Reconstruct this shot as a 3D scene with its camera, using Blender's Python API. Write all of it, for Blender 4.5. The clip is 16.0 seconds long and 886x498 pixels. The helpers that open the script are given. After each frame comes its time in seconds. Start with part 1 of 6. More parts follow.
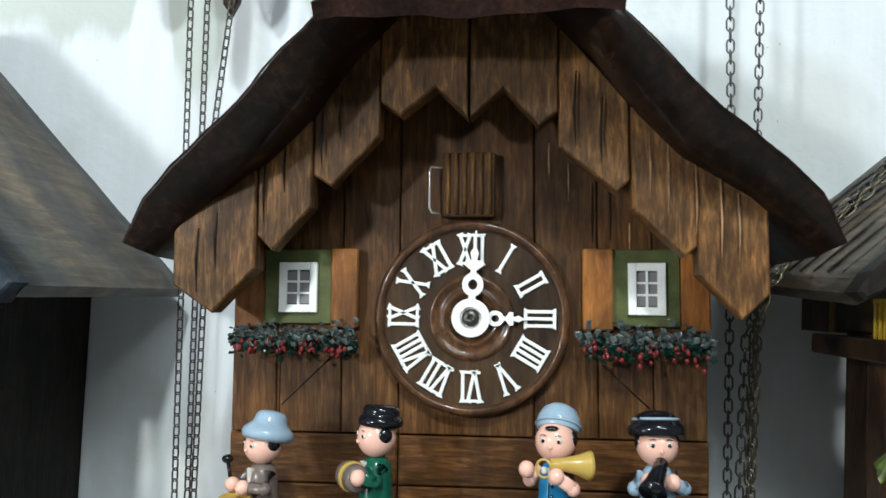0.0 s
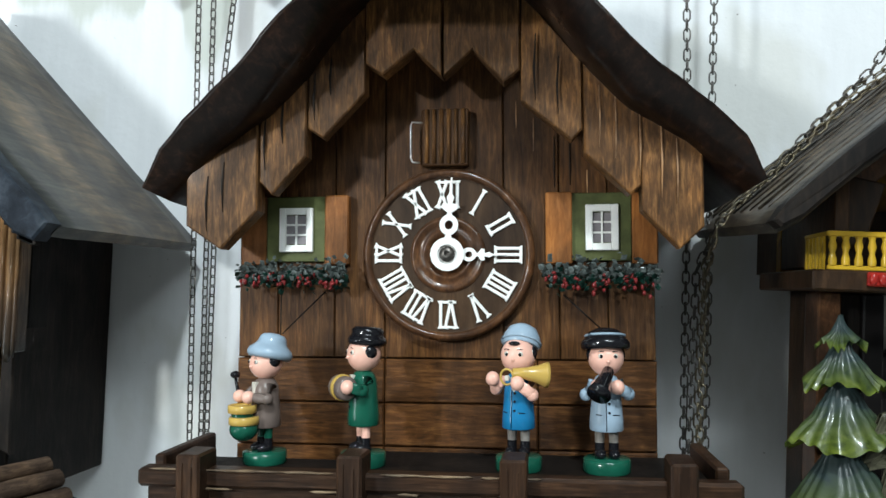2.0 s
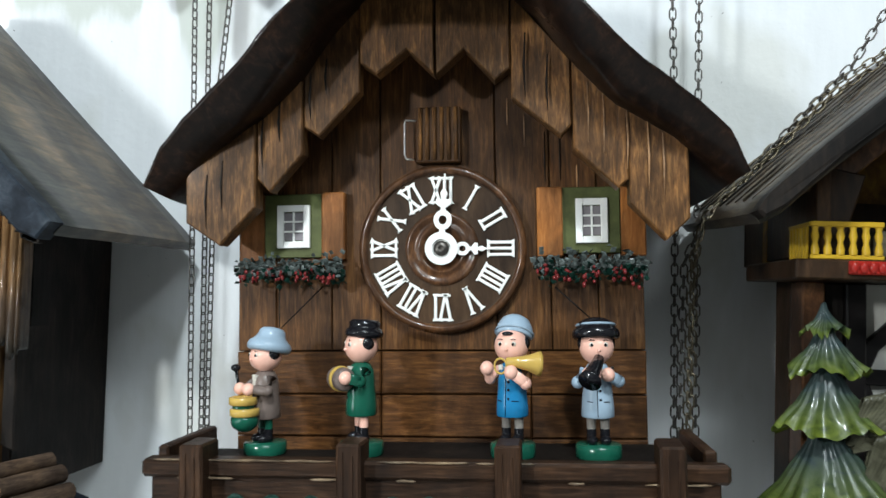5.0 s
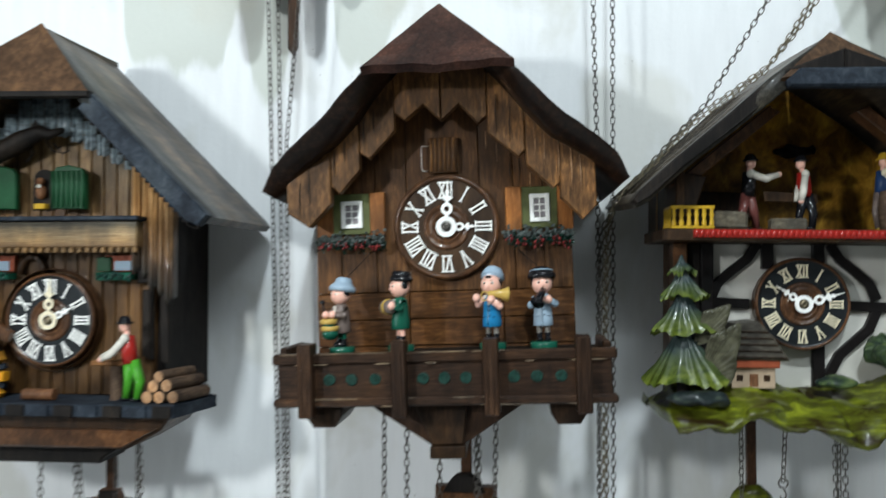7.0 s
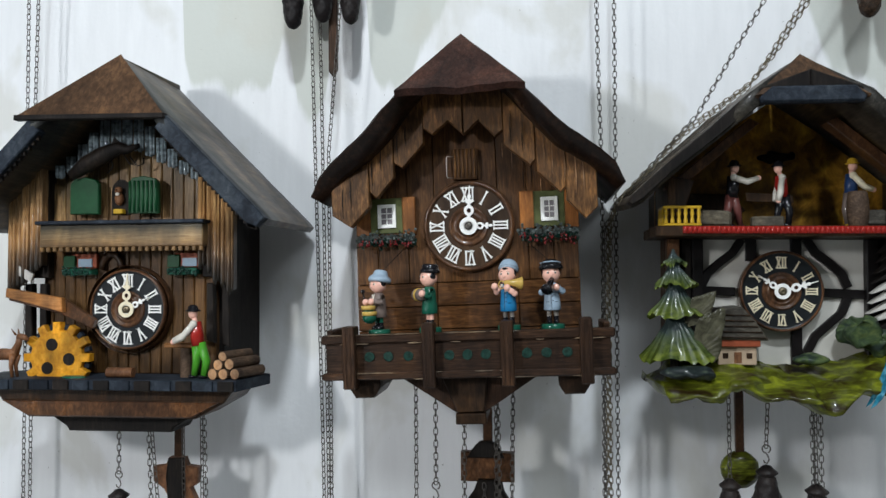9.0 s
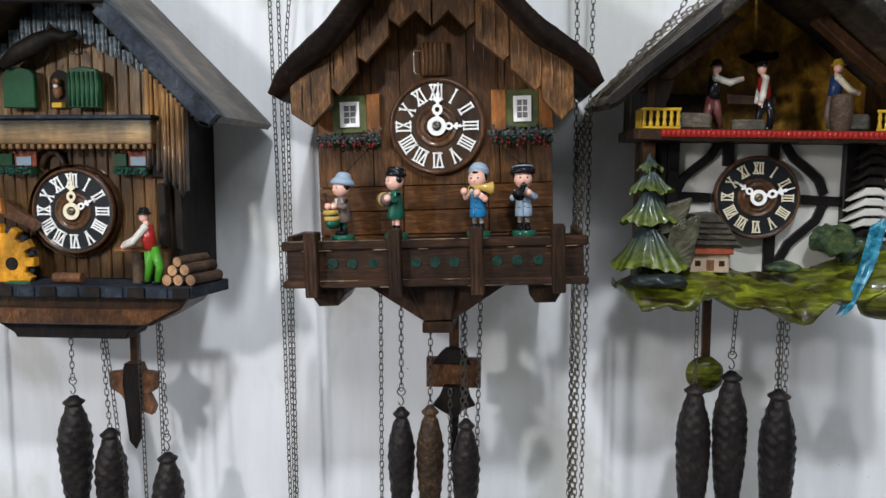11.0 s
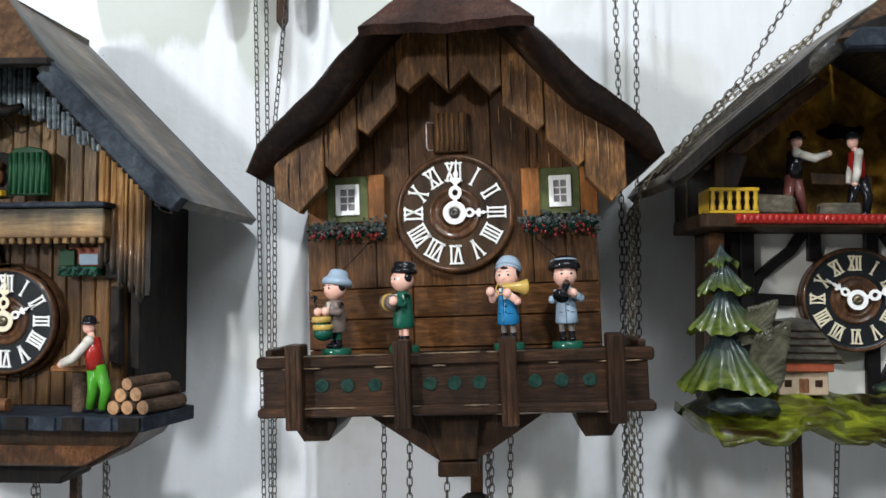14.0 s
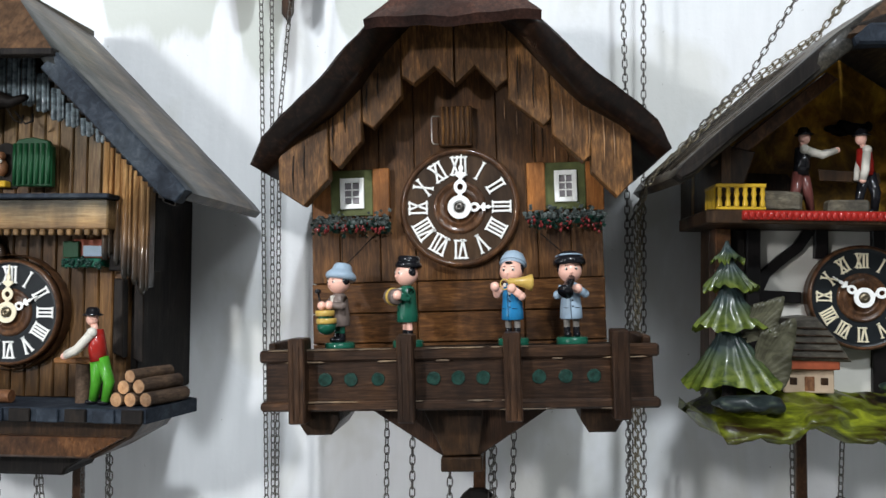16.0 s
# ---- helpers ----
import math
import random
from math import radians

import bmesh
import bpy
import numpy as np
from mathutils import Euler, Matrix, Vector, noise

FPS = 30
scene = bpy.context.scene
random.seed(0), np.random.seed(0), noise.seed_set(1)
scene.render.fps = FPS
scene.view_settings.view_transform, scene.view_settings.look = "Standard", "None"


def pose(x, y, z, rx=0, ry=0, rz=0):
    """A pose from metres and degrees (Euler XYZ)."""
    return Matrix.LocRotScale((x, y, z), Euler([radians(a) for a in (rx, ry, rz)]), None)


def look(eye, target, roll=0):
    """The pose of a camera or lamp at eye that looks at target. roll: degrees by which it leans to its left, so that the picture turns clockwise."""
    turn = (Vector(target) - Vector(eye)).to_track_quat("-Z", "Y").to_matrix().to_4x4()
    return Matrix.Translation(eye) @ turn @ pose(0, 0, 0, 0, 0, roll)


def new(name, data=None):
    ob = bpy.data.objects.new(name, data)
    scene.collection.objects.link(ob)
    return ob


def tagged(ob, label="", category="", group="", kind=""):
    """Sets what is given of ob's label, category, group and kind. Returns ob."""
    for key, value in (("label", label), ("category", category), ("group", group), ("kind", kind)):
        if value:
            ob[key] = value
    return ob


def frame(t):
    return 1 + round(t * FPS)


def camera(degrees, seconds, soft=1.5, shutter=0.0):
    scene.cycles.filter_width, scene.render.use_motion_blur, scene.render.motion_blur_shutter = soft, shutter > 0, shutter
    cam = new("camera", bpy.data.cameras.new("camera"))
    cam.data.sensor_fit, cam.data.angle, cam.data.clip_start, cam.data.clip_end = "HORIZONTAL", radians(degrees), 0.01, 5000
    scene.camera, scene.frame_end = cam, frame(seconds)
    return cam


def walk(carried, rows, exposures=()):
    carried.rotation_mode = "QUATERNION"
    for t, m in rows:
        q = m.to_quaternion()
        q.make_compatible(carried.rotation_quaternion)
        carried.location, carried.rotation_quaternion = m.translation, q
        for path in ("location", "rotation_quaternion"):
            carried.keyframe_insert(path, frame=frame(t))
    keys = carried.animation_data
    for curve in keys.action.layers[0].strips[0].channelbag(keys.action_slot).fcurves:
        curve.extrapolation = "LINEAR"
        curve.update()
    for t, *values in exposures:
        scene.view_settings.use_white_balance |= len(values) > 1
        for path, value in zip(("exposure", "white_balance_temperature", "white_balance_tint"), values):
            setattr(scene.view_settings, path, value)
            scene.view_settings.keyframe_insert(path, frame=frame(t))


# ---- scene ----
cam = camera(57.92, 16.0, shutter=0.7)
PATH = [
    (0, (0.0304, -0.4197, 1.6083), (-0.0797, 0.5721, 1.6728), 2.22),
    (0.5, (0.0470, -0.4315, 1.6007), (-0.0778, 0.5586, 1.6644), 1.82),
    (1, (0.0574, -0.4622, 1.5833), (-0.0818, 0.5262, 1.6432), 1.76),
    (1.5, (0.0565, -0.4711, 1.5761), (-0.0819, 0.5177, 1.6313), 1.92),
    (2, (0.0560, -0.4725, 1.5786), (-0.0677, 0.5185, 1.6301), 1.82),
    (2.5, (0.0543, -0.4720, 1.5799), (-0.0630, 0.5199, 1.6280), 1.62),
    (3, (0.0551, -0.4738, 1.5766), (-0.0634, 0.5177, 1.6298), 1.43),
    (3.5, (0.0547, -0.4616, 1.5891), (-0.0702, 0.5276, 1.6657), 1.82),
    (4, (0.0566, -0.4522, 1.5828), (-0.0700, 0.5357, 1.6724), 2.07),
    (4.2, (0.0599, -0.4539, 1.5769), (-0.0673, 0.5360, 1.6394), 1.66),
    (6.3, (0.0526, -0.6498, 1.5686), (-0.0135, 0.3468, 1.6166), 1.07),
    (6.5, (0.0614, -0.6910, 1.5637), (0.0057, 0.3067, 1.6026), 1.05),
    (7, (0.0693, -0.7746, 1.5554), (-0.0242, 0.2205, 1.5851), -0.05),
    (7.5, (0.0790, -0.8147, 1.5416), (-0.0480, 0.1772, 1.5430), -0.43),
    (8, (0.0832, -0.8398, 1.5426), (-0.0473, 0.1512, 1.5740), 0.14),
    (8.5, (0.0809, -0.8819, 1.5528), (-0.0406, 0.1105, 1.5735), 0.23),
    (9, (0.0839, -0.8951, 1.5427), (-0.0415, 0.0964, 1.5780), -0.38),
    (9.5, (0.0830, -0.8706, 1.5463), (-0.0356, 0.1218, 1.5761), -0.10),
    (10, (0.0774, -0.8626, 1.5626), (-0.0042, 0.1317, 1.4942), 0.34),
    (10.2, (0.0743, -0.8545, 1.5602), (-0.0008, 0.1372, 1.4559), 0.39),
    (12.3, (0.0704, -0.8571, 1.5442), (-0.0088, 0.1397, 1.5381), -0.23),
    (12.5, (0.0633, -0.8416, 1.5381), (0.0038, 0.1559, 1.5739), -0.43),
    (13, (0.0473, -0.7636, 1.5364), (0.0084, 0.2340, 1.5930), 0.18),
    (13.5, (0.0405, -0.7143, 1.5368), (-0.0537, 0.2795, 1.5956), 0.45),
    (14, (0.0468, -0.6848, 1.5330), (-0.0362, 0.3103, 1.5856), -0.14),
    (14.5, (0.0481, -0.6797, 1.5303), (-0.0369, 0.3156, 1.5752), -0.03),
    (15, (0.0405, -0.6830, 1.5328), (-0.0492, 0.3120, 1.5765), 0.39),
    (15.5, (0.0410, -0.6844, 1.5308), (-0.0464, 0.3106, 1.5786), 0.49),
    (16, (0.0460, -0.6820, 1.5330), (-0.0418, 0.3131, 1.5788), 0.31),
]
walk(cam, [(t, look(eye, target, roll)) for t, eye, target, roll in PATH],
     ((0, -0.06, 6200, 4), (4.2, 0.0, 6250, 6), (6.3, -0.05, 6250, 6), (7, -0.15, 6250, 6), (7.5, -0.28, 6250, 5), (9.2, -0.42, 6350, 12), (10.2, -0.24, 6450, 15), (12.3, -0.24, 6450, 14), (13, -0.32, 6400, 13), (14, -0.10, 6400, 12), (16, -0.06, 6400, 12)))
HUB = 1.6          # height of the middle clock's dial
WALL = 0.165       # plane of the wall that the clocks hang on


# ---- world and lamps ----
def lighting():
    world = bpy.data.worlds.new("room_air")
    world.use_nodes = True
    world.node_tree.nodes["Background"].inputs[0].default_value = (0.75, 0.82, 1.0, 1)
    world.node_tree.nodes["Background"].inputs[1].default_value = 0.008
    scene.world = world
    for name, spot, target, size, power, colour in (
            ("ceiling_bulb", (0.22, -1.75, 3.40), (0.0, 0.0, 1.5), (0.16, 0.14), 48, (0.90, 0.97, 1.0)),
            # added broad fill near the ceiling, lifts the lower right of the wall
            ("ceiling_fill_light", (0.90, -2.85, 3.30), (0.15, 0.1, 1.35), (1.80, 0.25), 44, (0.90, 0.975, 1.0)),
            # unseen soft fill added on the left to brighten the lower wall
            ("left_fill_light", (-2.44, -1.45, 1.15), (0.0, 0.1, 1.35), (1.00, 1.00), 22, (0.92, 0.975, 1.0)),
            ("counter_lamp", (-0.70, -1.05, 1.82), (0.08, 0.1, 1.55), (0.07, 0.09), 9.2, (0.96, 0.972, 0.96))):
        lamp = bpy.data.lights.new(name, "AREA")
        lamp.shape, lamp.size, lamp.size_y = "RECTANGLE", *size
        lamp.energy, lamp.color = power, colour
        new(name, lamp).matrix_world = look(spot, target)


lighting()


# ---- materials ----
def material(name, rough=0.5, metal=0.0, coat=0.0):
    m = bpy.data.materials.new(name)
    m.use_nodes = True
    n, l = m.node_tree.nodes, m.node_tree.links
    b = n["Principled BSDF"]
    b.inputs["Roughness"].default_value, b.inputs["Metallic"].default_value = rough, metal
    b.inputs["Coat Weight"].default_value = coat
    b.inputs["Coat Roughness"].default_value = 0.12
    b.inputs["Specular IOR Level"].default_value = 0.17
    return m, n, l, b


def coords(n, l, scale, turn=(0, 0, 0)):
    tc, mp = n.new("ShaderNodeTexCoord"), n.new("ShaderNodeMapping")
    mp.inputs["Scale"].default_value = scale
    mp.inputs["Rotation"].default_value = turn
    l.new(tc.outputs["Object"], mp.inputs["Vector"])
    return mp.outputs["Vector"]


def noise_tex(n, l, vec, scale, detail=4, rough=0.6, distort=0.0):
    t = n.new("ShaderNodeTexNoise")
    t.inputs["Scale"].default_value, t.inputs["Detail"].default_value = scale, detail
    t.inputs["Roughness"].default_value, t.inputs["Distortion"].default_value = rough, distort
    l.new(vec, t.inputs["Vector"])
    return t.outputs["Fac"]


def ramp(n, l, fac, stops):
    r = n.new("ShaderNodeValToRGB")
    while len(r.color_ramp.elements) < len(stops):
        r.color_ramp.elements.new(0.5)
    for e, (p, c) in zip(r.color_ramp.elements, stops):
        e.position, e.color = p, (*c, 1) if len(c) == 3 else c
    l.new(fac, r.inputs["Fac"])
    return r.outputs["Color"]


def mix(n, l, fac, a, b, kind="MIX"):
    m = n.new("ShaderNodeMix")
    m.data_type, m.blend_type = "RGBA", kind
    for value, socket in ((fac, m.inputs[0]), (a, m.inputs[6]), (b, m.inputs[7])):
        if isinstance(value, bpy.types.NodeSocket):
            l.new(value, socket)
        else:
            socket.default_value = value if isinstance(value, float) else (*value, 1)
    return m.outputs[2]


def bump(n, l, b, height, strength, distance=0.001):
    bm = n.new("ShaderNodeBump")
    bm.inputs["Strength"].default_value, bm.inputs["Distance"].default_value = strength, distance
    l.new(height, bm.inputs["Height"])
    l.new(bm.outputs["Normal"], b.inputs["Normal"])


def wood(name, dark, mid, light, grain=(160, 160, 12), rough=0.48, coat=0.06, relief=0.35, turn=(0, 0, 0), patch=28.0):
    """Stained carved wood: fine grain along the stretched axis, broad rubbed patches, each piece a little different."""
    m, n, l, b = material(name, rough, 0, coat)
    vec = coords(n, l, grain, turn)
    fine = noise_tex(n, l, vec, 4.0, 6, 0.65, 0.6)
    broad = noise_tex(n, l, coords(n, l, (1.0, 1.0, 0.6), turn), patch, 5, 0.6, 0.5)
    base = ramp(n, l, fine, [(0.28, dark), (0.52, mid), (0.72, light), (0.80, tuple(min(0.8, v * 1.9) for v in light))])
    tone = ramp(n, l, broad, [(0.30, (0.34, 0.34, 0.36)), (0.52, (0.95, 0.93, 0.90)), (0.72, (1.75, 1.62, 1.36))])
    col = mix(n, l, 1.0, base, tone, "MULTIPLY")
    info = n.new("ShaderNodeObjectInfo")
    own = ramp(n, l, info.outputs["Random"], [(0.0, (0.78, 0.78, 0.8)), (1.0, (1.18, 1.14, 1.08))])
    l.new(mix(n, l, 1.0, col, own, "MULTIPLY"), b.inputs["Base Color"])
    l.new(ramp(n, l, broad, [(0.2, (rough + 0.12,) * 3), (0.8, (max(0.08, rough - 0.1),) * 3)]), b.inputs["Roughness"])
    bump(n, l, b, fine, relief, 0.0008)
    return m


def paint(name, colour, rough=0.35, coat=0.3, vary=0.15, scale=120.0, relief=0.12, metal=0.0):
    m, n, l, b = material(name, rough, metal, coat)
    f = noise_tex(n, l, coords(n, l, (1, 1, 1)), scale, 4, 0.6)
    l.new(ramp(n, l, f, [(0.3, tuple(c * (1 - vary) for c in colour)), (0.7, tuple(min(1, c * (1 + vary)) for c in colour))]), b.inputs["Base Color"])
    bump(n, l, b, f, relief, 0.0006)
    return m


def wall_paint():
    m, n, l, b = material("whitewashed_plaster", 0.7)
    vec = coords(n, l, (1, 1, 1))
    sep = n.new("ShaderNodeSeparateXYZ")
    low_vec = coords(n, l, (1, 1, 1))
    low_vec.node.inputs["Location"].default_value = (0, 0, -HUB)
    l.new(low_vec, sep.inputs[0])
    ragged = noise_tex(n, l, coords(n, l, (9.0, 9.0, 1.6)), 3.0, 4, 0.5, 0.2)

    def span(socket, edges, values):
        c = n.new("ShaderNodeFloatCurve")
        curve = c.mapping.curves[0]
        pts = [((e + 1.0) / 2.0, v) for e, v in zip(edges, values)]
        curve.points[0].location, curve.points[1].location = pts[0], pts[-1]
        for p in pts[1:-1]:
            curve.points.new(*p)
        c.mapping.update()
        half = n.new("ShaderNodeMath")
        half.operation = "MULTIPLY_ADD"
        half.inputs[1].default_value, half.inputs[2].default_value = 0.5, 0.5
        l.new(socket, half.inputs[0]), l.new(half.outputs[0], c.inputs["Value"])
        return c.outputs["Value"]

    # lower edge of the damp, as a height over the dial, along the wall; the lobe round x -0.115 is a shadow painted in
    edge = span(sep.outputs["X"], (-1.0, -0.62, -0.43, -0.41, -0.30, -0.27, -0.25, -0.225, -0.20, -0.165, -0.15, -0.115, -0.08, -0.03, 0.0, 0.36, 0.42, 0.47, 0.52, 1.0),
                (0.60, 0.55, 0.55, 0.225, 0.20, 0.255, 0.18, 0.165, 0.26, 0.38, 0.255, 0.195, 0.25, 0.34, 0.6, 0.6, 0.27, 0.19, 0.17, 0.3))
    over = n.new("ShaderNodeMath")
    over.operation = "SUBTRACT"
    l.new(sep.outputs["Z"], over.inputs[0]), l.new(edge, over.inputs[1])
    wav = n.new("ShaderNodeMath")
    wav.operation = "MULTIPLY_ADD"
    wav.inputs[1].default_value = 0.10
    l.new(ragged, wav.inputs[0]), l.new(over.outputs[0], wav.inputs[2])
    stain_and_shade = ramp(n, l, wav.outputs[0], [(0.0, (0, 0, 0)), (1.0, (1, 1, 1))])
    r = stain_and_shade.node
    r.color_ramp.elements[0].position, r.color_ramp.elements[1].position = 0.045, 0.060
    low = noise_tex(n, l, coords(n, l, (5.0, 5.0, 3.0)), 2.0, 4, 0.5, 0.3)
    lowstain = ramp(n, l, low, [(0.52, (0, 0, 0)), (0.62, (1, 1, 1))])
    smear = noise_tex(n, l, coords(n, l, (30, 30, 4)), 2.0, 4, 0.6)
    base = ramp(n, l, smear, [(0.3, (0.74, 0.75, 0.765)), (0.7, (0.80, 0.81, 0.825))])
    c = mix(n, l, stain_and_shade, base, (0.58, 0.60, 0.56))
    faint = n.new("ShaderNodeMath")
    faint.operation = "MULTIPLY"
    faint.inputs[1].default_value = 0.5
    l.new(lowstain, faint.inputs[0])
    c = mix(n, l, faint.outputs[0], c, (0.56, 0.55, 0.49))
    speck = noise_tex(n, l, vec, 260.0, 2, 0.5)
    c = mix(n, l, ramp(n, l, speck, [(0.76, (0, 0, 0)), (0.78, (1, 1, 1))]), c, (0.16, 0.14, 0.12))
    l.new(c, b.inputs["Base Color"])
    rough = noise_tex(n, l, vec, 90.0, 5, 0.6)
    bump(n, l, b, rough, 0.25, 0.002)
    return m


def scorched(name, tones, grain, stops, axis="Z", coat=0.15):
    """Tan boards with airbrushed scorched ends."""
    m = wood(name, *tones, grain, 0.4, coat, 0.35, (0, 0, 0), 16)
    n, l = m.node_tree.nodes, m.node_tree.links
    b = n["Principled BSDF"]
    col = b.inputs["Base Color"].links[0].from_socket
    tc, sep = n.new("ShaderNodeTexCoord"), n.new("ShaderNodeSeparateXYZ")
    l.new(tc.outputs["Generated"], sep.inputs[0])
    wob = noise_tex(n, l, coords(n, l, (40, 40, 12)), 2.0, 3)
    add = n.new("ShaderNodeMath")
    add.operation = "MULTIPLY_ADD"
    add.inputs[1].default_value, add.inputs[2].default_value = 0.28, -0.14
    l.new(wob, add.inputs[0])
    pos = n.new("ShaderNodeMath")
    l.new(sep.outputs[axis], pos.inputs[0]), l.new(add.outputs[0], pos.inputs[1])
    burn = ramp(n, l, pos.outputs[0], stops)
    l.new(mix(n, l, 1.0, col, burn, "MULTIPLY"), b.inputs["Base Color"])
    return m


PLASTER = wall_paint()
ROOM = paint("pale_room_paint", (0.27, 0.265, 0.26), 0.8, 0, 0.1, 6)
# unseen floor, kept pale to bounce light onto the lower wall
BOUNCE_FLOOR = paint("pale_bounce_floor", (0.50, 0.49, 0.47), 0.7, 0, 0.1, 5)
WALNUT = wood("dark_walnut_stain", (0.024, 0.0108, 0.0044), (0.074, 0.034, 0.0130), (0.145, 0.072, 0.0275), grain=(110, 110, 10), patch=26)
WALNUT_ACROSS = wood("dark_walnut_stain_level", (0.024, 0.0105, 0.0043), (0.076, 0.0335, 0.0125), (0.150, 0.071, 0.026), grain=(14, 110, 110), patch=24, coat=0.12, rough=0.42)
GABLE = wood("rubbed_gable_wood", (0.03059, 0.0154, 0.00736), (0.1049, 0.05183, 0.02064), (0.2535, 0.1295, 0.04712), grain=(110, 110, 16), relief=0.6, patch=45)
ROOF = wood("black_brown_roof_wood", (0.0032, 0.0019, 0.0015), (0.0115, 0.0060, 0.0042), (0.034, 0.017, 0.011), grain=(60, 12, 60), rough=0.32, coat=0.22)
HIP = wood("red_brown_roof_front", (0.022, 0.010, 0.008), (0.055, 0.024, 0.018), (0.10, 0.048, 0.036), grain=(90, 90, 10), rough=0.45)
BALCONY = wood("balcony_wood", (0.0125, 0.0068, 0.0042), (0.0350, 0.0185, 0.0110), (0.0780, 0.0430, 0.0260), grain=(10, 150, 150), rough=0.42, coat=0.1)
POST = wood("balcony_post_wood", (0.0125, 0.0068, 0.0042), (0.0320, 0.0170, 0.0104), (0.0700, 0.0390, 0.0240), grain=(150, 150, 10), rough=0.42, coat=0.1)
WORN = wood("rubbed_bare_edge", (0.05, 0.034, 0.022), (0.15, 0.11, 0.075), (0.30, 0.24, 0.17), grain=(20, 120, 120), rough=0.4, coat=0.1)
DIAL = wood("dial_brown", (0.035, 0.020, 0.012), (0.055, 0.033, 0.020), (0.08, 0.050, 0.030), grain=(60, 60, 12), rough=0.38, relief=0.15, patch=14)
DIAL_BLACK = paint("dial_black", (0.012, 0.014, 0.016), 0.35, 0.2)
RIM = wood("turned_rim_wood", (0.03, 0.014, 0.008), (0.075, 0.036, 0.018), (0.14, 0.07, 0.035), grain=(60, 60, 30), rough=0.32, coat=0.3, relief=0.15)
IVORY = paint("white_plastic", (0.84, 0.83, 0.80), 0.4, 0.1, 0.06)
CREAM = paint("cream_plastic", (0.74, 0.66, 0.48), 0.4, 0.1, 0.08)
SHUTTER = wood("orange_brown_shutter", (0.12, 0.045, 0.014), (0.21, 0.085, 0.026), (0.28, 0.125, 0.045), grain=(90, 90, 14), rough=0.45, relief=0.2)
SAGE = paint("olive_green_paint", (0.085, 0.095, 0.035), 0.5, 0.1, 0.25)
PANE = paint("grey_window_pane", (0.22, 0.20, 0.21), 0.25, 0.3, 0.12)
IRON = paint("dark_chain_iron", (0.11, 0.10, 0.09), 0.38, 0, 0.35, 400, 0.2, 0.85)
BRASS = paint("tarnished_brass", (0.17, 0.14, 0.095), 0.4, 0, 0.3, 400, 0.2, 0.9)
STEEL = paint("bright_wire", (0.55, 0.52, 0.48), 0.3, 0, 0.1, 300, 0.1, 0.95)
BLACK = paint("gloss_black", (0.008, 0.008, 0.010), 0.22, 0.5)
BOTTLE = paint("bottle_green_gloss", (0.010, 0.085, 0.052), 0.25, 0.5)
SKIN = paint("pale_pink_lacquer", (0.82, 0.47, 0.37), 0.3, 0.4, 0.06)
POWDER = paint("powder_blue_lacquer", (0.30, 0.39, 0.48), 0.28, 0.4, 0.06)
BLUE = paint("strong_blue_lacquer", (0.018, 0.17, 0.36), 0.25, 0.5, 0.1)
TAUPE = paint("taupe_lacquer", (0.15, 0.115, 0.10), 0.35, 0.3)
GREYLEG = paint("grey_lacquer", (0.22, 0.20, 0.18), 0.35, 0.3)
GOLD = paint("gold_lacquer", (0.50, 0.33, 0.08), 0.3, 0.3, 0.1)
YELLOW = paint("yellow_lacquer", (0.465, 0.285, 0.02), 0.35, 0.3, 0.12)
RED = paint("red_lacquer", (0.304, 0.0176, 0.0128), 0.3, 0.4, 0.12)
GRASSGREEN = paint("grass_green_lacquer", (0.06, 0.26, 0.02), 0.35, 0.3)
SHIRT = paint("white_lacquer", (0.595, 0.561, 0.493), 0.4, 0.2)
MAROON = paint("maroon_lacquer", (0.11, 0.035, 0.03), 0.35, 0.3)
NAVY = paint("navy_lacquer", (0.02, 0.045, 0.12), 0.35, 0.3)
LEAF = paint("grey_green_leaf", (0.10, 0.118, 0.112), 0.45, 0.2, 0.5, 500)
LEAF_DARK = paint("dark_green_leaf", (0.006, 0.028, 0.020), 0.35, 0.3, 0.4, 500)
BERRY = paint("dull_red_berry", (0.16, 0.018, 0.018), 0.35, 0.3, 0.4, 300)
DOT = paint("green_dot_paint", (0.009, 0.032, 0.024), 0.5, 0.05, 0.6, 300)
TAN_ACROSS = wood("tan_level_wood", (0.078, 0.04384, 0.0189), (0.15, 0.09064, 0.04095), (0.216, 0.1404, 0.06825), grain=(8, 120, 120), rough=0.42, patch=12)
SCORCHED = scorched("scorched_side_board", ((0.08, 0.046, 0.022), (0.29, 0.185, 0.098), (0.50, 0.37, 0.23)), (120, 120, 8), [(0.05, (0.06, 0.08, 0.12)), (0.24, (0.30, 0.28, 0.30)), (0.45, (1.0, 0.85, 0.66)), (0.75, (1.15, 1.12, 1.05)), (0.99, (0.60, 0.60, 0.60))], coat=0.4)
BEAM = scorched("airbrushed_beam", ((0.14, 0.088, 0.042), (0.24, 0.16, 0.082), (0.33, 0.235, 0.13)), (8, 120, 120), [(0.05, (0.55, 0.48, 0.42)), (0.25, (1.0, 0.95, 0.85)), (0.50, (0.95, 1.0, 1.05)), (0.85, (0.28, 0.36, 0.46))])
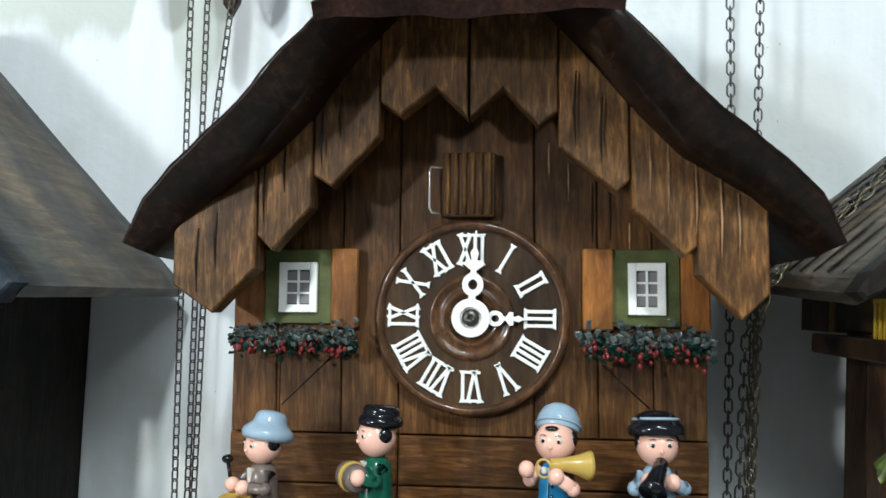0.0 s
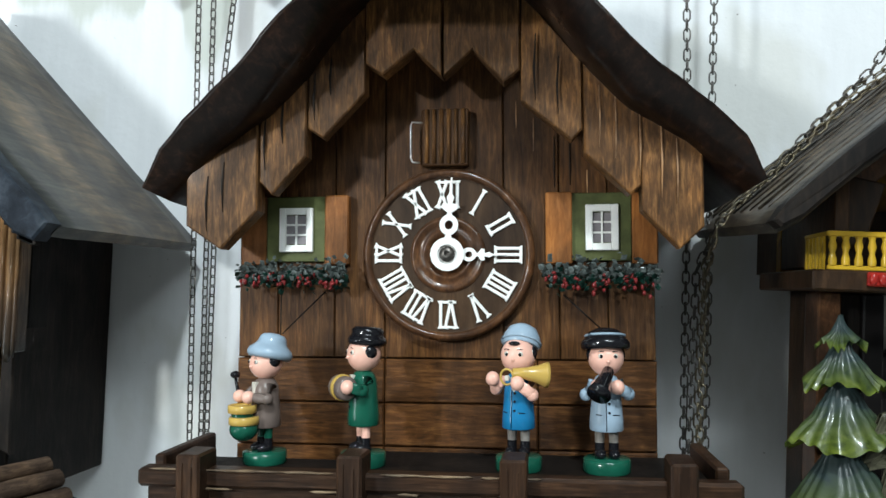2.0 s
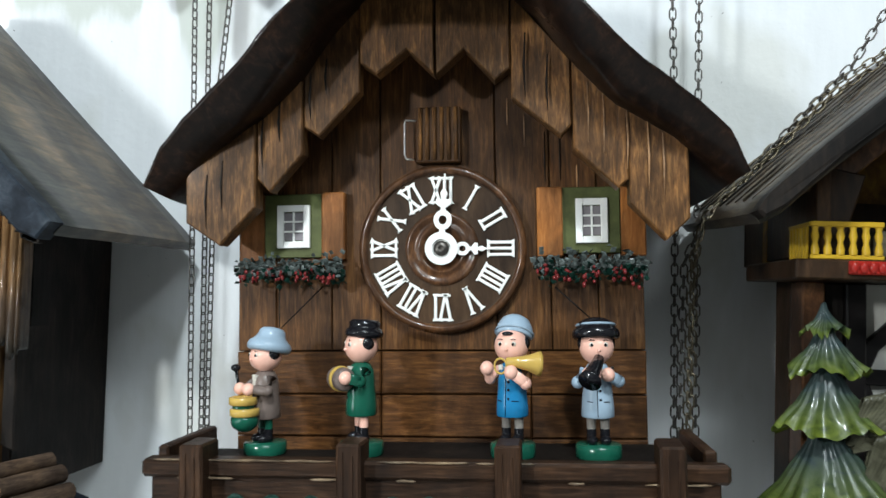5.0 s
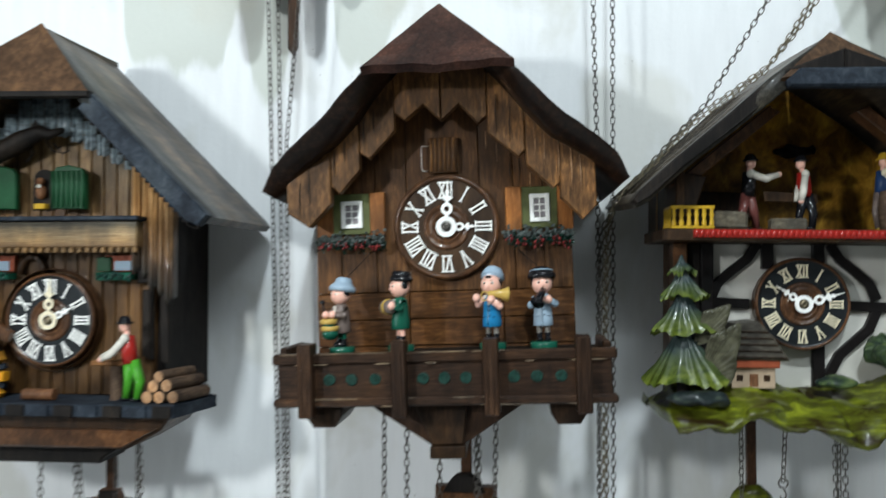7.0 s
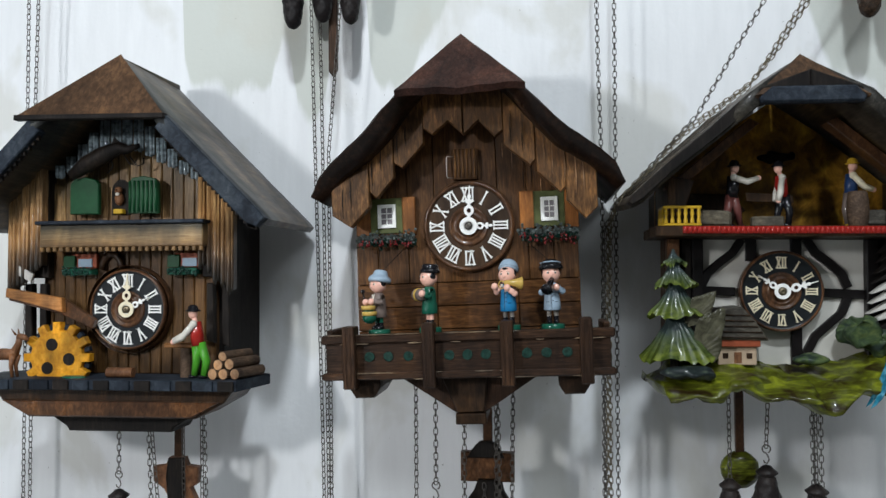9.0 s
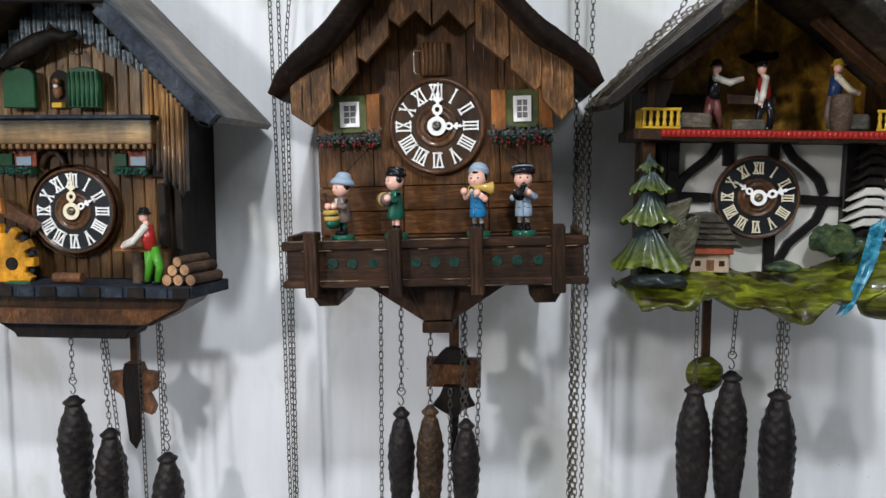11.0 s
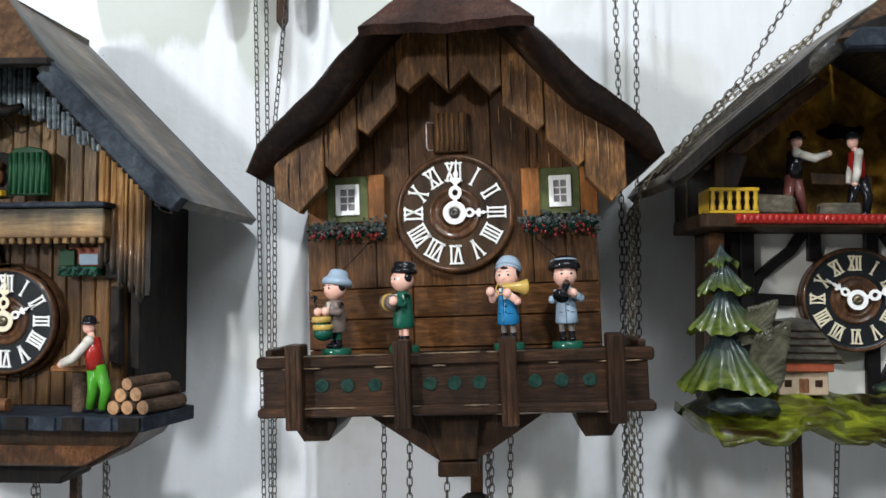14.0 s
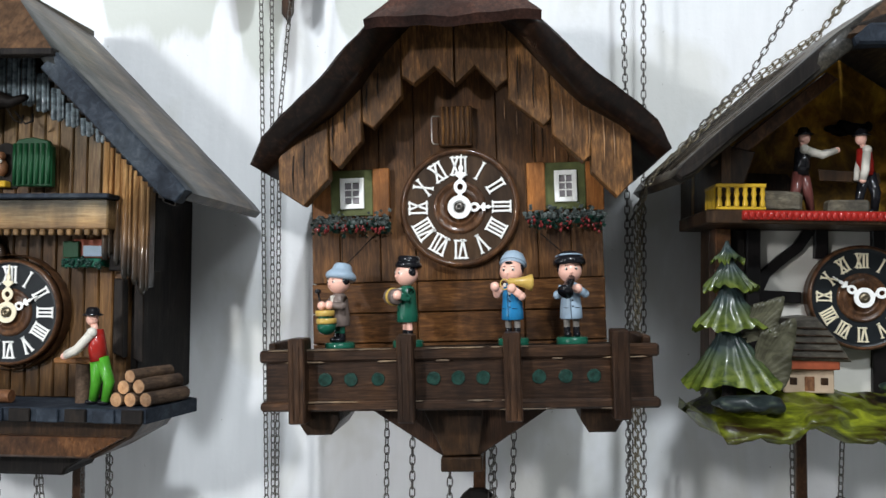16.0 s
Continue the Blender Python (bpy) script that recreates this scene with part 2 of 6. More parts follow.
# airbrushed pale top, its tones raised further to make up for roof shade
PLANKED = scorched("airbrushed_plank_lit_top", ((0.034, 0.0166, 0.0064), (0.088, 0.046, 0.0178), (0.165, 0.095, 0.041)), (100, 100, 8), [(0.03, (0.45, 0.45, 0.45)), (0.12, (1.0, 1.0, 1.0)), (0.56, (1.0, 1.0, 1.0)), (0.66, (2.3, 2.5, 2.7)), (0.78, (2.5, 3.0, 3.5)), (0.93, (1.0, 1.3, 1.6))])
SLATE = wood("slate_blue_stain", (0.007, 0.010, 0.016), (0.018, 0.026, 0.040), (0.042, 0.054, 0.074), grain=(30, 30, 30), rough=0.62, coat=0.0, patch=20)
EBONY = wood("ebony_stain", (0.004, 0.0034, 0.0034), (0.0105, 0.0080, 0.0068), (0.024, 0.018, 0.0145), grain=(90, 90, 12), rough=0.62, coat=0.0)
FRINGE = paint("pewter_lacquer", (0.15, 0.185, 0.205), 0.22, 0.9, 0.7, 160, 0.15)
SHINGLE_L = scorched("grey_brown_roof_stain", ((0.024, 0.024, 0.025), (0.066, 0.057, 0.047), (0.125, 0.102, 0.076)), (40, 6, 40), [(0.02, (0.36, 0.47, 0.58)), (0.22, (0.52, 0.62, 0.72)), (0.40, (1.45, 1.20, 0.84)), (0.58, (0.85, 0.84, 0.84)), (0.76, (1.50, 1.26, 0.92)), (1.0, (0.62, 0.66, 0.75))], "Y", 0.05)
HIP_L = wood("warm_brown_roof_front", (0.0396, 0.02178, 0.0132), (0.099, 0.05518, 0.03036), (0.1663, 0.09438, 0.05148), grain=(50, 50, 5), rough=0.5, coat=0.05, patch=14)
SHINGLE_R = scorched("slate_grey_roof_wood", ((0.020, 0.017, 0.015), (0.060, 0.050, 0.040), (0.135, 0.112, 0.086)), (70, 6, 70), [(0.02, (0.40, 0.46, 0.52)), (0.20, (0.72, 0.74, 0.76)), (0.45, (1.30, 1.16, 0.95)), (0.70, (1.0, 0.95, 0.88)), (1.0, (0.70, 0.70, 0.72))], "Y", 0.05)
SHUTGREEN = paint("leaf_green_gloss", (0.008, 0.052, 0.019), 0.38, 0.1)
GEAR = wood("golden_gear_wood", (0.42, 0.17, 0.010), (0.62, 0.29, 0.018), (0.72, 0.38, 0.04), grain=(40, 40, 40), rough=0.35)
ORANGEWOOD = wood("orange_plank_wood", (0.2, 0.08, 0.024), (0.32, 0.144, 0.048), (0.4, 0.2, 0.08), grain=(10, 90, 90), rough=0.4)
BARK = wood("log_bark", (0.04, 0.026, 0.018), (0.09, 0.06, 0.042), (0.15, 0.105, 0.075), grain=(90, 20, 90), rough=0.7, coat=0)
LOGEND = wood("log_end_wood", (0.238, 0.1275, 0.068), (0.357, 0.2125, 0.119), (0.442, 0.289, 0.1785), grain=(60, 60, 60), rough=0.6, coat=0)
DEERWOOD = wood("red_brown_carving", (0.09, 0.04, 0.02), (0.17, 0.08, 0.04), (0.25, 0.13, 0.07), grain=(60, 60, 30), rough=0.45)
CAVE = wood("amber_back_panel", (0.035, 0.014, 0.0025), (0.23, 0.122, 0.015), (0.48, 0.29, 0.036), grain=(14, 14, 10), rough=0.4, patch=18)
INNER = wood("dark_inner_wood", (0.012, 0.0062, 0.0032), (0.032, 0.0170, 0.0084), (0.065, 0.035, 0.017), grain=(60, 60, 10), rough=0.45)
PLASTERED = paint("white_timber_infill", (0.51, 0.493, 0.4505), 0.5, 0.05, 0.06, 40)
TIMBER = paint("black_timber_paint", (0.0070, 0.0055, 0.0055), 0.42, 0.1, 0.3)
CONE = wood("cast_cone_iron", (0.007, 0.006, 0.0065), (0.016, 0.0135, 0.014), (0.036, 0.030, 0.029), grain=(90, 90, 90), rough=0.42, coat=0.0, relief=0.6)
CONE_RUST = wood("rusty_cone_iron", (0.018, 0.012, 0.008), (0.05, 0.032, 0.02), (0.16, 0.095, 0.05), grain=(90, 90, 90), rough=0.5, coat=0.0, relief=0.6)
ROOFRED = paint("tile_red", (0.27, 0.065, 0.03), 0.45, 0.1, 0.2)
HUTWALL = paint("cream_hut_paint", (0.40, 0.30, 0.21), 0.5, 0.1, 0.15)
GREYCARVE = wood("grey_carved_wood", (0.0375, 0.03375, 0.027), (0.0825, 0.075, 0.0615), (0.1425, 0.135, 0.1125), grain=(30, 30, 80), rough=0.45)


def moss(name, dark, mid, light, scale, tall=1.6, hem=None, along=1.0):
    """Lacquered green carving; hem is the airbrushed colour away from a piece's lower edge."""
    m, n, l, b = material(name, 0.36, 0, 0.20)
    f = noise_tex(n, l, coords(n, l, (along, 1, tall)), scale, 5, 0.6, 0.8)
    col = ramp(n, l, f, [(0.36, dark), (0.53, mid), (0.71, light)])
    if hem:
        tc, sep, add = n.new("ShaderNodeTexCoord"), n.new("ShaderNodeSeparateXYZ"), n.new("ShaderNodeMath")
        l.new(tc.outputs["Generated"], sep.inputs[0])
        add.operation = "MULTIPLY_ADD"
        add.inputs[1].default_value = 0.8
        l.new(f, add.inputs[0]), l.new(sep.outputs["Z"], add.inputs[2])
        col = mix(n, l, ramp(n, l, add.outputs[0], [(0.52, (0, 0, 0)), (1.0, (1, 1, 1))]), col, hem)
    l.new(col, b.inputs["Base Color"])
    g = noise_tex(n, l, coords(n, l, (1, 1, 1)), 160, 4)
    bump(n, l, b, g, 0.4, 0.001)
    return m


FIR = moss("fir_green_lacquer", (0.022, 0.036, 0.010), (0.095, 0.125, 0.016), (0.23, 0.26, 0.032), 75, 1.6, (0.026, 0.040, 0.040))
MEADOW = moss("meadow_lacquer", (0.018, 0.011, 0.003), (0.085, 0.098, 0.008), (0.25, 0.28, 0.016), 46, 2.6, None, 0.45)
LEAFGREY = moss("grey_green_leaf_lacquer", (0.036, 0.034, 0.020), (0.074, 0.071, 0.046), (0.120, 0.116, 0.072), 60)
ROCK = moss("rock_grey_green", (0.018, 0.028, 0.024), (0.055, 0.085, 0.035), (0.14, 0.17, 0.06), 60)
DARKROCK = moss("blue_black_rock_lacquer", (0.008, 0.011, 0.012), (0.020, 0.028, 0.028), (0.07, 0.09, 0.06), 70)
STREAM = moss("stream_blue_lacquer", (0.008, 0.07, 0.12), (0.02, 0.20, 0.30), (0.22, 0.45, 0.52), 60)


# ---- mesh tools ----
class Solid:
    """Collects pieces of one mesh; slot is the material of what is added next, turn the pose it is added in."""

    def __init__(self):
        self.v, self.f, self.m, self.s = [], [], [], []
        self.slot, self.turn = 0, Matrix()

    def add(self, verts, faces, smooth=False):
        o = len(self.v)
        self.v += [self.turn @ Vector(p) for p in verts]
        self.f += [tuple(i + o for i in q) for q in faces]
        self.m += [self.slot] * len(faces)
        self.s += [smooth] * len(faces)
        return self

    def box(self, x0, x1, y0, y1, z0, z1, c=0.0006):
        c = min(c, (x1 - x0) / 3, (y1 - y0) / 3, (z1 - z0) / 3)
        v, key = [], {}
        for sx in (0, 1):
            for sy in (0, 1):
                for sz in (0, 1):
                    X, Y, Z = (x0, x1)[sx], (y0, y1)[sy], (z0, z1)[sz]
                    dx, dy, dz = (c if not s else -c for s in (sx, sy, sz))
                    for a, p in enumerate(((X, Y + dy, Z + dz), (X + dx, Y, Z + dz), (X + dx, Y + dy, Z))):
                        key[sx, sy, sz, a] = len(v)
                        v.append(p)
        k = lambda x, y, z, a: key[x, y, z, a]
        f = []
        for s in (0, 1):
            f += [(k(s, 0, 0, 0), k(s, 1, 0, 0), k(s, 1, 1, 0), k(s, 0, 1, 0)), (k(0, s, 0, 1), k(1, s, 0, 1), k(1, s, 1, 1), k(0, s, 1, 1)), (k(0, 0, s, 2), k(1, 0, s, 2), k(1, 1, s, 2), k(0, 1, s, 2))]
        for a in (0, 1):
            for b in (0, 1):
                f += [(k(a, b, 0, 0), k(a, b, 1, 0), k(a, b, 1, 1), k(a, b, 0, 1)), (k(a, 0, b, 0), k(a, 1, b, 0), k(a, 1, b, 2), k(a, 0, b, 2)), (k(0, a, b, 1), k(1, a, b, 1), k(1, a, b, 2), k(0, a, b, 2))]
        f += [(k(x, y, z, 0), k(x, y, z, 1), k(x, y, z, 2)) for x in (0, 1) for y in (0, 1) for z in (0, 1)]
        return self.add(v, f)

    def prism(self, pts, y0, y1, c=0.0008):
        """A plate with the outline pts in x and z, from y0 (front, chamfered by c) to y1."""
        n = len(pts)
        area = sum(pts[i][0] * pts[(i + 1) % n][1] - pts[(i + 1) % n][0] * pts[i][1] for i in range(n))
        if area < 0:
            pts = pts[::-1]
        inner = []
        for i in range(n):
            p, a, b = Vector(pts[i]), Vector(pts[i - 1]), Vector(pts[(i + 1) % n])
            e, g = (p - a).normalized(), (b - p).normalized()
            k = Vector((-e.y, e.x)) + Vector((-g.y, g.x))
            k = k / max(0.5, k.length_squared / 2)
            inner.append(p + k * c)
        v = [(p[0], y0, p[1]) for p in inner] + [(p[0], y0 + c, p[1]) for p in pts] + [(p[0], y1, p[1]) for p in pts]
        f = [tuple(range(n)), tuple(range(3 * n - 1, 2 * n - 1, -1))]
        for r in (0, n):
            f += [(r + i, r + (i + 1) % n, r + n + (i + 1) % n, r + n + i) for i in range(n)]
        return self.add(v, f)

    def ring(self, profile, centre=(0, 0, 0), axis="z", segs=20, caps=True):
        """A turned body: profile of (radius, along) pairs round the axis."""
        v, f = [], []
        for r, h in profile:
            for i in range(segs):
                a = 2 * math.pi * i / segs
                p = (r * math.cos(a), r * math.sin(a), h)
                v.append({"z": p, "y": (p[0], p[2], p[1]), "x": (p[2], p[0], p[1])}[axis])
        v = [(p[0] + centre[0], p[1] + centre[1], p[2] + centre[2]) for p in v]
        for k in range(len(profile) - 1):
            f += [(k * segs + i, k * segs + (i + 1) % segs, (k + 1) * segs + (i + 1) % segs, (k + 1) * segs + i) for i in range(segs)]
        self.add(v, f, True)
        if caps:
            top = (len(profile) - 1) * segs
            self.add(v[:segs], [tuple(range(segs))])
            self.add(v[top:], [tuple(range(segs))])
        return self

    def ball(self, c, r, segs=14, rings=9):
        rx, ry, rz = r if isinstance(r, tuple) else (r, r, r)
        v = [(c[0], c[1], c[2] - rz)]
        for k in range(1, rings):
            a = math.pi * k / rings - math.pi / 2
            v += [(c[0] + rx * math.cos(a) * math.cos(2 * math.pi * i / segs), c[1] + ry * math.cos(a) * math.sin(2 * math.pi * i / segs), c[2] + rz * math.sin(a)) for i in range(segs)]
        v.append((c[0], c[1], c[2] + rz))
        f = [(0, 1 + (i + 1) % segs, 1 + i) for i in range(segs)]
        for k in range(rings - 2):
            o = 1 + k * segs
            f += [(o + i, o + (i + 1) % segs, o + segs + (i + 1) % segs, o + segs + i) for i in range(segs)]
        o = 1 + (rings - 2) * segs
        f += [(o + i, o + (i + 1) % segs, len(v) - 1) for i in range(segs)]
        return self.add(v, f, True)

    def tube(self, path, r, segs=6, closed=False):
        pts = [Vector(p) for p in path]
        n = len(pts)
        radii = r if isinstance(r, (list, tuple)) else [r] * n
        v, f = [], []
        for i, p in enumerate(pts):
            a = pts[i - 1] if i or closed else p
            b = pts[(i + 1) % n] if i < n - 1 or closed else p
            d = (b - a).normalized()
            u = d.orthogonal() if abs(d.y) > 0.9 else d.cross(Vector((0, 1, 0)))
            u.normalize()
            w = d.cross(u)
            v += [p + radii[i] * (u * math.cos(2 * math.pi * k / segs) + w * math.sin(2 * math.pi * k / segs)) for k in range(segs)]
        for i in range(n if closed else n - 1):
            j = (i + 1) % n
            f += [(i * segs + k, i * segs + (k + 1) % segs, j * segs + (k + 1) % segs, j * segs + k) for k in range(segs)]
        if not closed:
            f += [tuple(range(segs)), tuple(range((n - 1) * segs, n * segs))]
        return self.add(v, f, True)

    def mesh(self, name, mats):
        me = bpy.data.meshes.new(name)
        me.from_pydata(self.v, [], self.f)
        for m in mats if isinstance(mats, (list, tuple)) else [mats]:
            me.materials.append(m)
        for p, i, s in zip(me.polygons, self.m, self.s):
            p.material_index, p.use_smooth = i, s
        bm = bmesh.new()
        bm.from_mesh(me)
        bmesh.ops.recalc_face_normals(bm, faces=bm.faces)
        bm.to_mesh(me)
        bm.free()
        return me


def part(name, solid, mats, parent=None, label=""):
    ob = new(name, solid.mesh(name, mats))
    ob.parent = parent
    return tagged(ob, label)


def empty(name, m, label, category, group=""):
    ob = new(name)
    ob.matrix_world = m
    return tagged(ob, label, category, group)


def lumpy(solid, amount, scale, seed=0.0):
    """Small hand-carved unevenness."""
    solid.v = [p + amount * Vector(noise.noise_vector(p * scale + Vector((seed, 0, 0)))) for p in solid.v]
    return solid


# ---- room ----
def room():
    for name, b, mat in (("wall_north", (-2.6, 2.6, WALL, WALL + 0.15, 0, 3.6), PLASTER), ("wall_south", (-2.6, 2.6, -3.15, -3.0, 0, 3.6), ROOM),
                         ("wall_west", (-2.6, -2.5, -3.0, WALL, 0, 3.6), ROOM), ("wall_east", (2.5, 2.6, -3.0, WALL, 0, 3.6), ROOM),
                         ("floor", (-2.6, 2.6, -3.15, WALL + 0.15, -0.1, 0), BOUNCE_FLOOR), ("ceiling", (-2.6, 2.6, -3.15, WALL + 0.15, 3.6, 3.7), ROOM)):
        tagged(part(name, Solid().box(*b, 0.001), mat), {"wall_north": "white plaster wall with grey-green damp stains and a painted-in shadow"}.get(name, "plain painted " + name.split("_")[0]), name.split("_")[0], kind="structure")


room()


# ---- dials ----
GLYPH = {"I": [(0.5, 0, 0.5, 1)], "V": [(0.08, 1, 0.5, 0), (0.92, 1, 0.5, 0)], "X": [(0.08, 0, 0.92, 1), (0.08, 1, 0.92, 0)]}
WIDTH = {"I": 0.42, "V": 0.8, "X": 0.8}
NUMERALS = ["XII", "I", "II", "III", "IIII", "V", "VI", "VII", "VIII", "IX", "X", "XI"]


def numeral(text, high, bar):
    """Raised Roman numeral with flared feet, standing on the origin, in x and z, front towards -y."""
    s = Solid()
    wide = {1: 1.0, 2: 0.95, 3: 0.85, 4: 0.74}[len(text)] * high * 0.62
    total, x = sum(WIDTH[c] for c in text) * wide, 0
    for c in text:
        for a, z0, b, z1 in GLYPH[c]:
            p, q = Vector((x + a * WIDTH[c] * wide - total / 2, z0 * high)), Vector((x + b * WIDTH[c] * wide - total / 2, z1 * high))
            d = (q - p).normalized()
            k = Vector((-d.y, d.x)) * bar
            e = d * bar * 1.1
            s.prism([p - k * 1.7, p + k * 1.7, p + k * 1.2 + e, p + e * 1.2 + k * 0.8, q - e * 1.2 + k * 0.8, q + k * 1.2 - e, q + k * 1.7, q - k * 1.7, q - k * 1.2 - e, q - e * 1.2 - k * 0.8, p + e * 1.2 - k * 0.8, p - k * 1.2 + e], -0.0012, 0.0003, 0.0003)
        x += WIDTH[c] * wide
    if len(text) > 1:
        for z in (0.06, 0.94):
            s.prism([(-total * 0.44, (z - 0.045) * high), (total * 0.44, (z - 0.045) * high), (total * 0.44, (z + 0.045) * high), (-total * 0.44, (z + 0.045) * high)], -0.0010, 0.0003, 0.0002)
    return s


def hand(length, spade):
    """Pierced clock hand that points up from the origin."""
    s = Solid()
    n = 28
    ring = [(math.cos(2 * math.pi * i / n), math.sin(2 * math.pi * i / n)) for i in range(n)]
    def annulus(cx, cz, r0, r1, sx=1.0):
        v = [(cx + r * a * sx, y, cz + r * b) for y in (-0.0005, 0.0005) for r in (r0, r1) for a, b in ring]
        f = []
        for i in range(n):
            j = (i + 1) % n
            f += [(i, j, n + j, n + i), (2 * n + i, 2 * n + j, 3 * n + j, 3 * n + i), (i, j, 2 * n + j, 2 * n + i), (n + i, n + j, 3 * n + j, 3 * n + i)]
        s.add(v, f)
    annulus(0, 0, length * 0.125, length * 0.22)
    annulus(0, length * 0.38, length * 0.06, length * 0.135, 0.9)
    w = length
    s.prism([(-0.05 * w, 0.16 * w), (0.05 * w, 0.16 * w), (0.035 * w, 0.28 * w), (-0.035 * w, 0.28 * w)], -0.0006, 0.0006, 0.0002)
    s.prism([(-0.05 * w, 0.46 * w), (0.05 * w, 0.46 * w), (0.03 * w, 0.54 * w), (0.11 * w, 0.6 * w), (0.10 * w, 0.66 * w), (0.03 * w, 0.66 * w), (0.05 * w, 0.74 * w), (0.018 * w, 0.8 * w), (0.01 * w, w), (-0.01 * w, w), (-0.018 * w, 0.8 * w), (-0.05 * w, 0.74 * w), (-0.03 * w, 0.66 * w), (-0.10 * w, 0.66 * w), (-0.11 * w, 0.6 * w), (-0.03 * w, 0.54 * w)], -0.0006, 0.0006, 0.0002)
    return s


def dial(clock, cx, y, cz, radius, face, rim, num_mat, num_in, num_out, hour, minute, hour_mat, turn=0.0, cup=0.44, cup_mat=None, bar=0.0008, minute_mat=None):
    """A turned dial disc with numerals and hands; angles run clockwise from twelve, in degrees."""
    d = part("dial", Solid().ring([(0.0001, y + 0.001), (radius * 0.80, y + 0.001), (radius * 0.88, y + 0.001), (radius * 0.92, y + 0.0008), (radius * 0.95, y - 0.0002), (radius, y + 0.0015), (radius, y + 0.006)], (cx, 0, cz), "y", 56), face, clock)
    part("rim", Solid().ring([(radius * (0.9 if face is DIAL else 0.93), y + 0.001), (radius * (0.915 if face is DIAL else 0.94), y - 0.0012), (radius * 0.96, y - 0.0018), (radius * 1.0, y + 0.0008), (radius * 1.004, y + 0.007), (radius * 0.9, y + 0.007)], (cx, 0, cz), "y", 56, False), rim, d, "turned wooden rim")
    prof = [(radius * cup, y + 0.0008), (radius * (cup - 0.02), y - 0.0008), (radius * (cup - 0.05), y - 0.0010), (radius * (cup - 0.08), y + 0.0004), (radius * (cup - 0.13), y + 0.0006), (radius * (cup - 0.15), y - 0.0006), (radius * (cup - 0.18), y - 0.0008), (radius * (cup - 0.20), y + 0.0005), (0.0001, y + 0.0006)]
    part("centre_disc", Solid().ring(prof, (cx, 0, cz), "y", 40, False), cup_mat or rim, d, "ringed wooden centre disc")
    for i, text in enumerate(NUMERALS):
        a = radians(30 * i + turn)
        s = numeral(text, num_out - num_in, bar)
        ob = part("numeral", s, num_mat, d)
        ob.matrix_basis = Matrix.Translation((cx, y + 0.0008, cz)) @ Matrix.Rotation(a, 4, "Y") @ Matrix.Translation((0, 0, num_in))
    for name, angle, length, off, mat in (("hour_hand", hour, num_in * 1.22, 0.0022, hour_mat), ("minute_hand", minute, num_out * 1.03, 0.0038, minute_mat or num_mat)):
        ob = part(name, hand(length, 1), mat, d)
        ob.matrix_basis = Matrix.Translation((cx, y - off, cz)) @ Matrix.Rotation(radians(angle), 4, "Y")
    part("hand_nut", Solid().ring([(0.0048, y), (0.0046, y - 0.0046), (0.0034, y - 0.0054), (0.0024, y - 0.0060), (0.0012, y - 0.006), (0.001, y - 0.005)], (cx, 0, cz), "y", 14), IRON if face is DIAL else BRASS, d, "small round metal nut")
    return d


# ---- the middle clock ----
TILT = 1.8


def clip_strip(poly, xa, xb, top):
    """The outline of a plank between xa and xb: lower edge along the polyline poly, upper edge by top(x)."""
    def at(x):
        for (x0, z0), (x1, z1) in zip(poly, poly[1:]):
            if x0 <= x <= x1:
                return z0 + (z1 - z0) * (x - x0) / max(1e-9, x1 - x0)
        return poly[0][1] if x < poly[0][0] else poly[-1][1]
    low = [(xa, at(xa))] + [p for p in poly if xa < p[0] < xb] + [(xb, at(xb))]
    return low + [(xb, top(xb)), (xa, top(xa))]


SLOPE = [((0.169, 0.036), (0.161, 0.030), -0.050), ((0.158, 0.058), (0.147, 0.045), -0.052), ((0.142, 0.072), (0.131, 0.058), -0.058), ((0.112, 0.092), (0.101, 0.077), -0.070), ((0.090, 0.112), (0.079, 0.099), -0.078), ((0.064, 0.138), (0.058, 0.127), -0.080), ((0.0, 0.208), (0.0, 0.184), -0.030)]


def roof_side(stations, side, cx, back, seed, fine=3, rough=0.0012, front_step=10, flare=(0.0, 0.0), nose=0.0025, bevel=0.0):
    """One slope of a roof: stations of outer point, inner point and front edge, from the eave to the ridge; flare widens it towards the wall."""
    rows = []
    for (o0, i0, y0), (o1, i1, y1) in zip(stations, stations[1:]):
        for k in range(fine):
            t = k / fine
            rows.append(tuple(a + (b - a) * t for a, b in zip((*o0, *i0, y0), (*o1, *i1, y1))))
    o, i, y = stations[-1]
    rows.append((*o, *i, y))
    v, f, w = [], [], 0
    for ox, oz, ix, iz, y in rows:
        loop = []
        for j in range(front_step + 1):
            t = 1 - j / front_step
            loop.append((cx + side * (ox + flare[0] * t), y + (back - y) * t, oz + flare[1] * t))
        for t in (0.12, 0.5, 0.88):
            d = nose * (1 - (2 * t - 1) ** 4)
            loop.append((cx + side * (ox + (ix - ox) * t), y - d + bevel * t, oz + (iz - oz) * t))
        for j in range(front_step + 1):
            t = j / front_step
            loop.append((cx + side * (ix + flare[0] * t), y + bevel + (back - y - bevel) * t, iz + flare[1] * t))
        w = len(loop)
        v += loop
    n = len(rows)
    for a in range(n - 1):
        f += [(a * w + k, a * w + (k + 1) % w, a * w + w + (k + 1) % w, a * w + w + k) for k in range(w)]
    s = Solid().add(v, f, True)
    s.add(v[:w], [tuple(range(w))])
    s.add(v[(n - 1) * w:], [tuple(range(w))])
    return lumpy(s, rough, 45, seed)


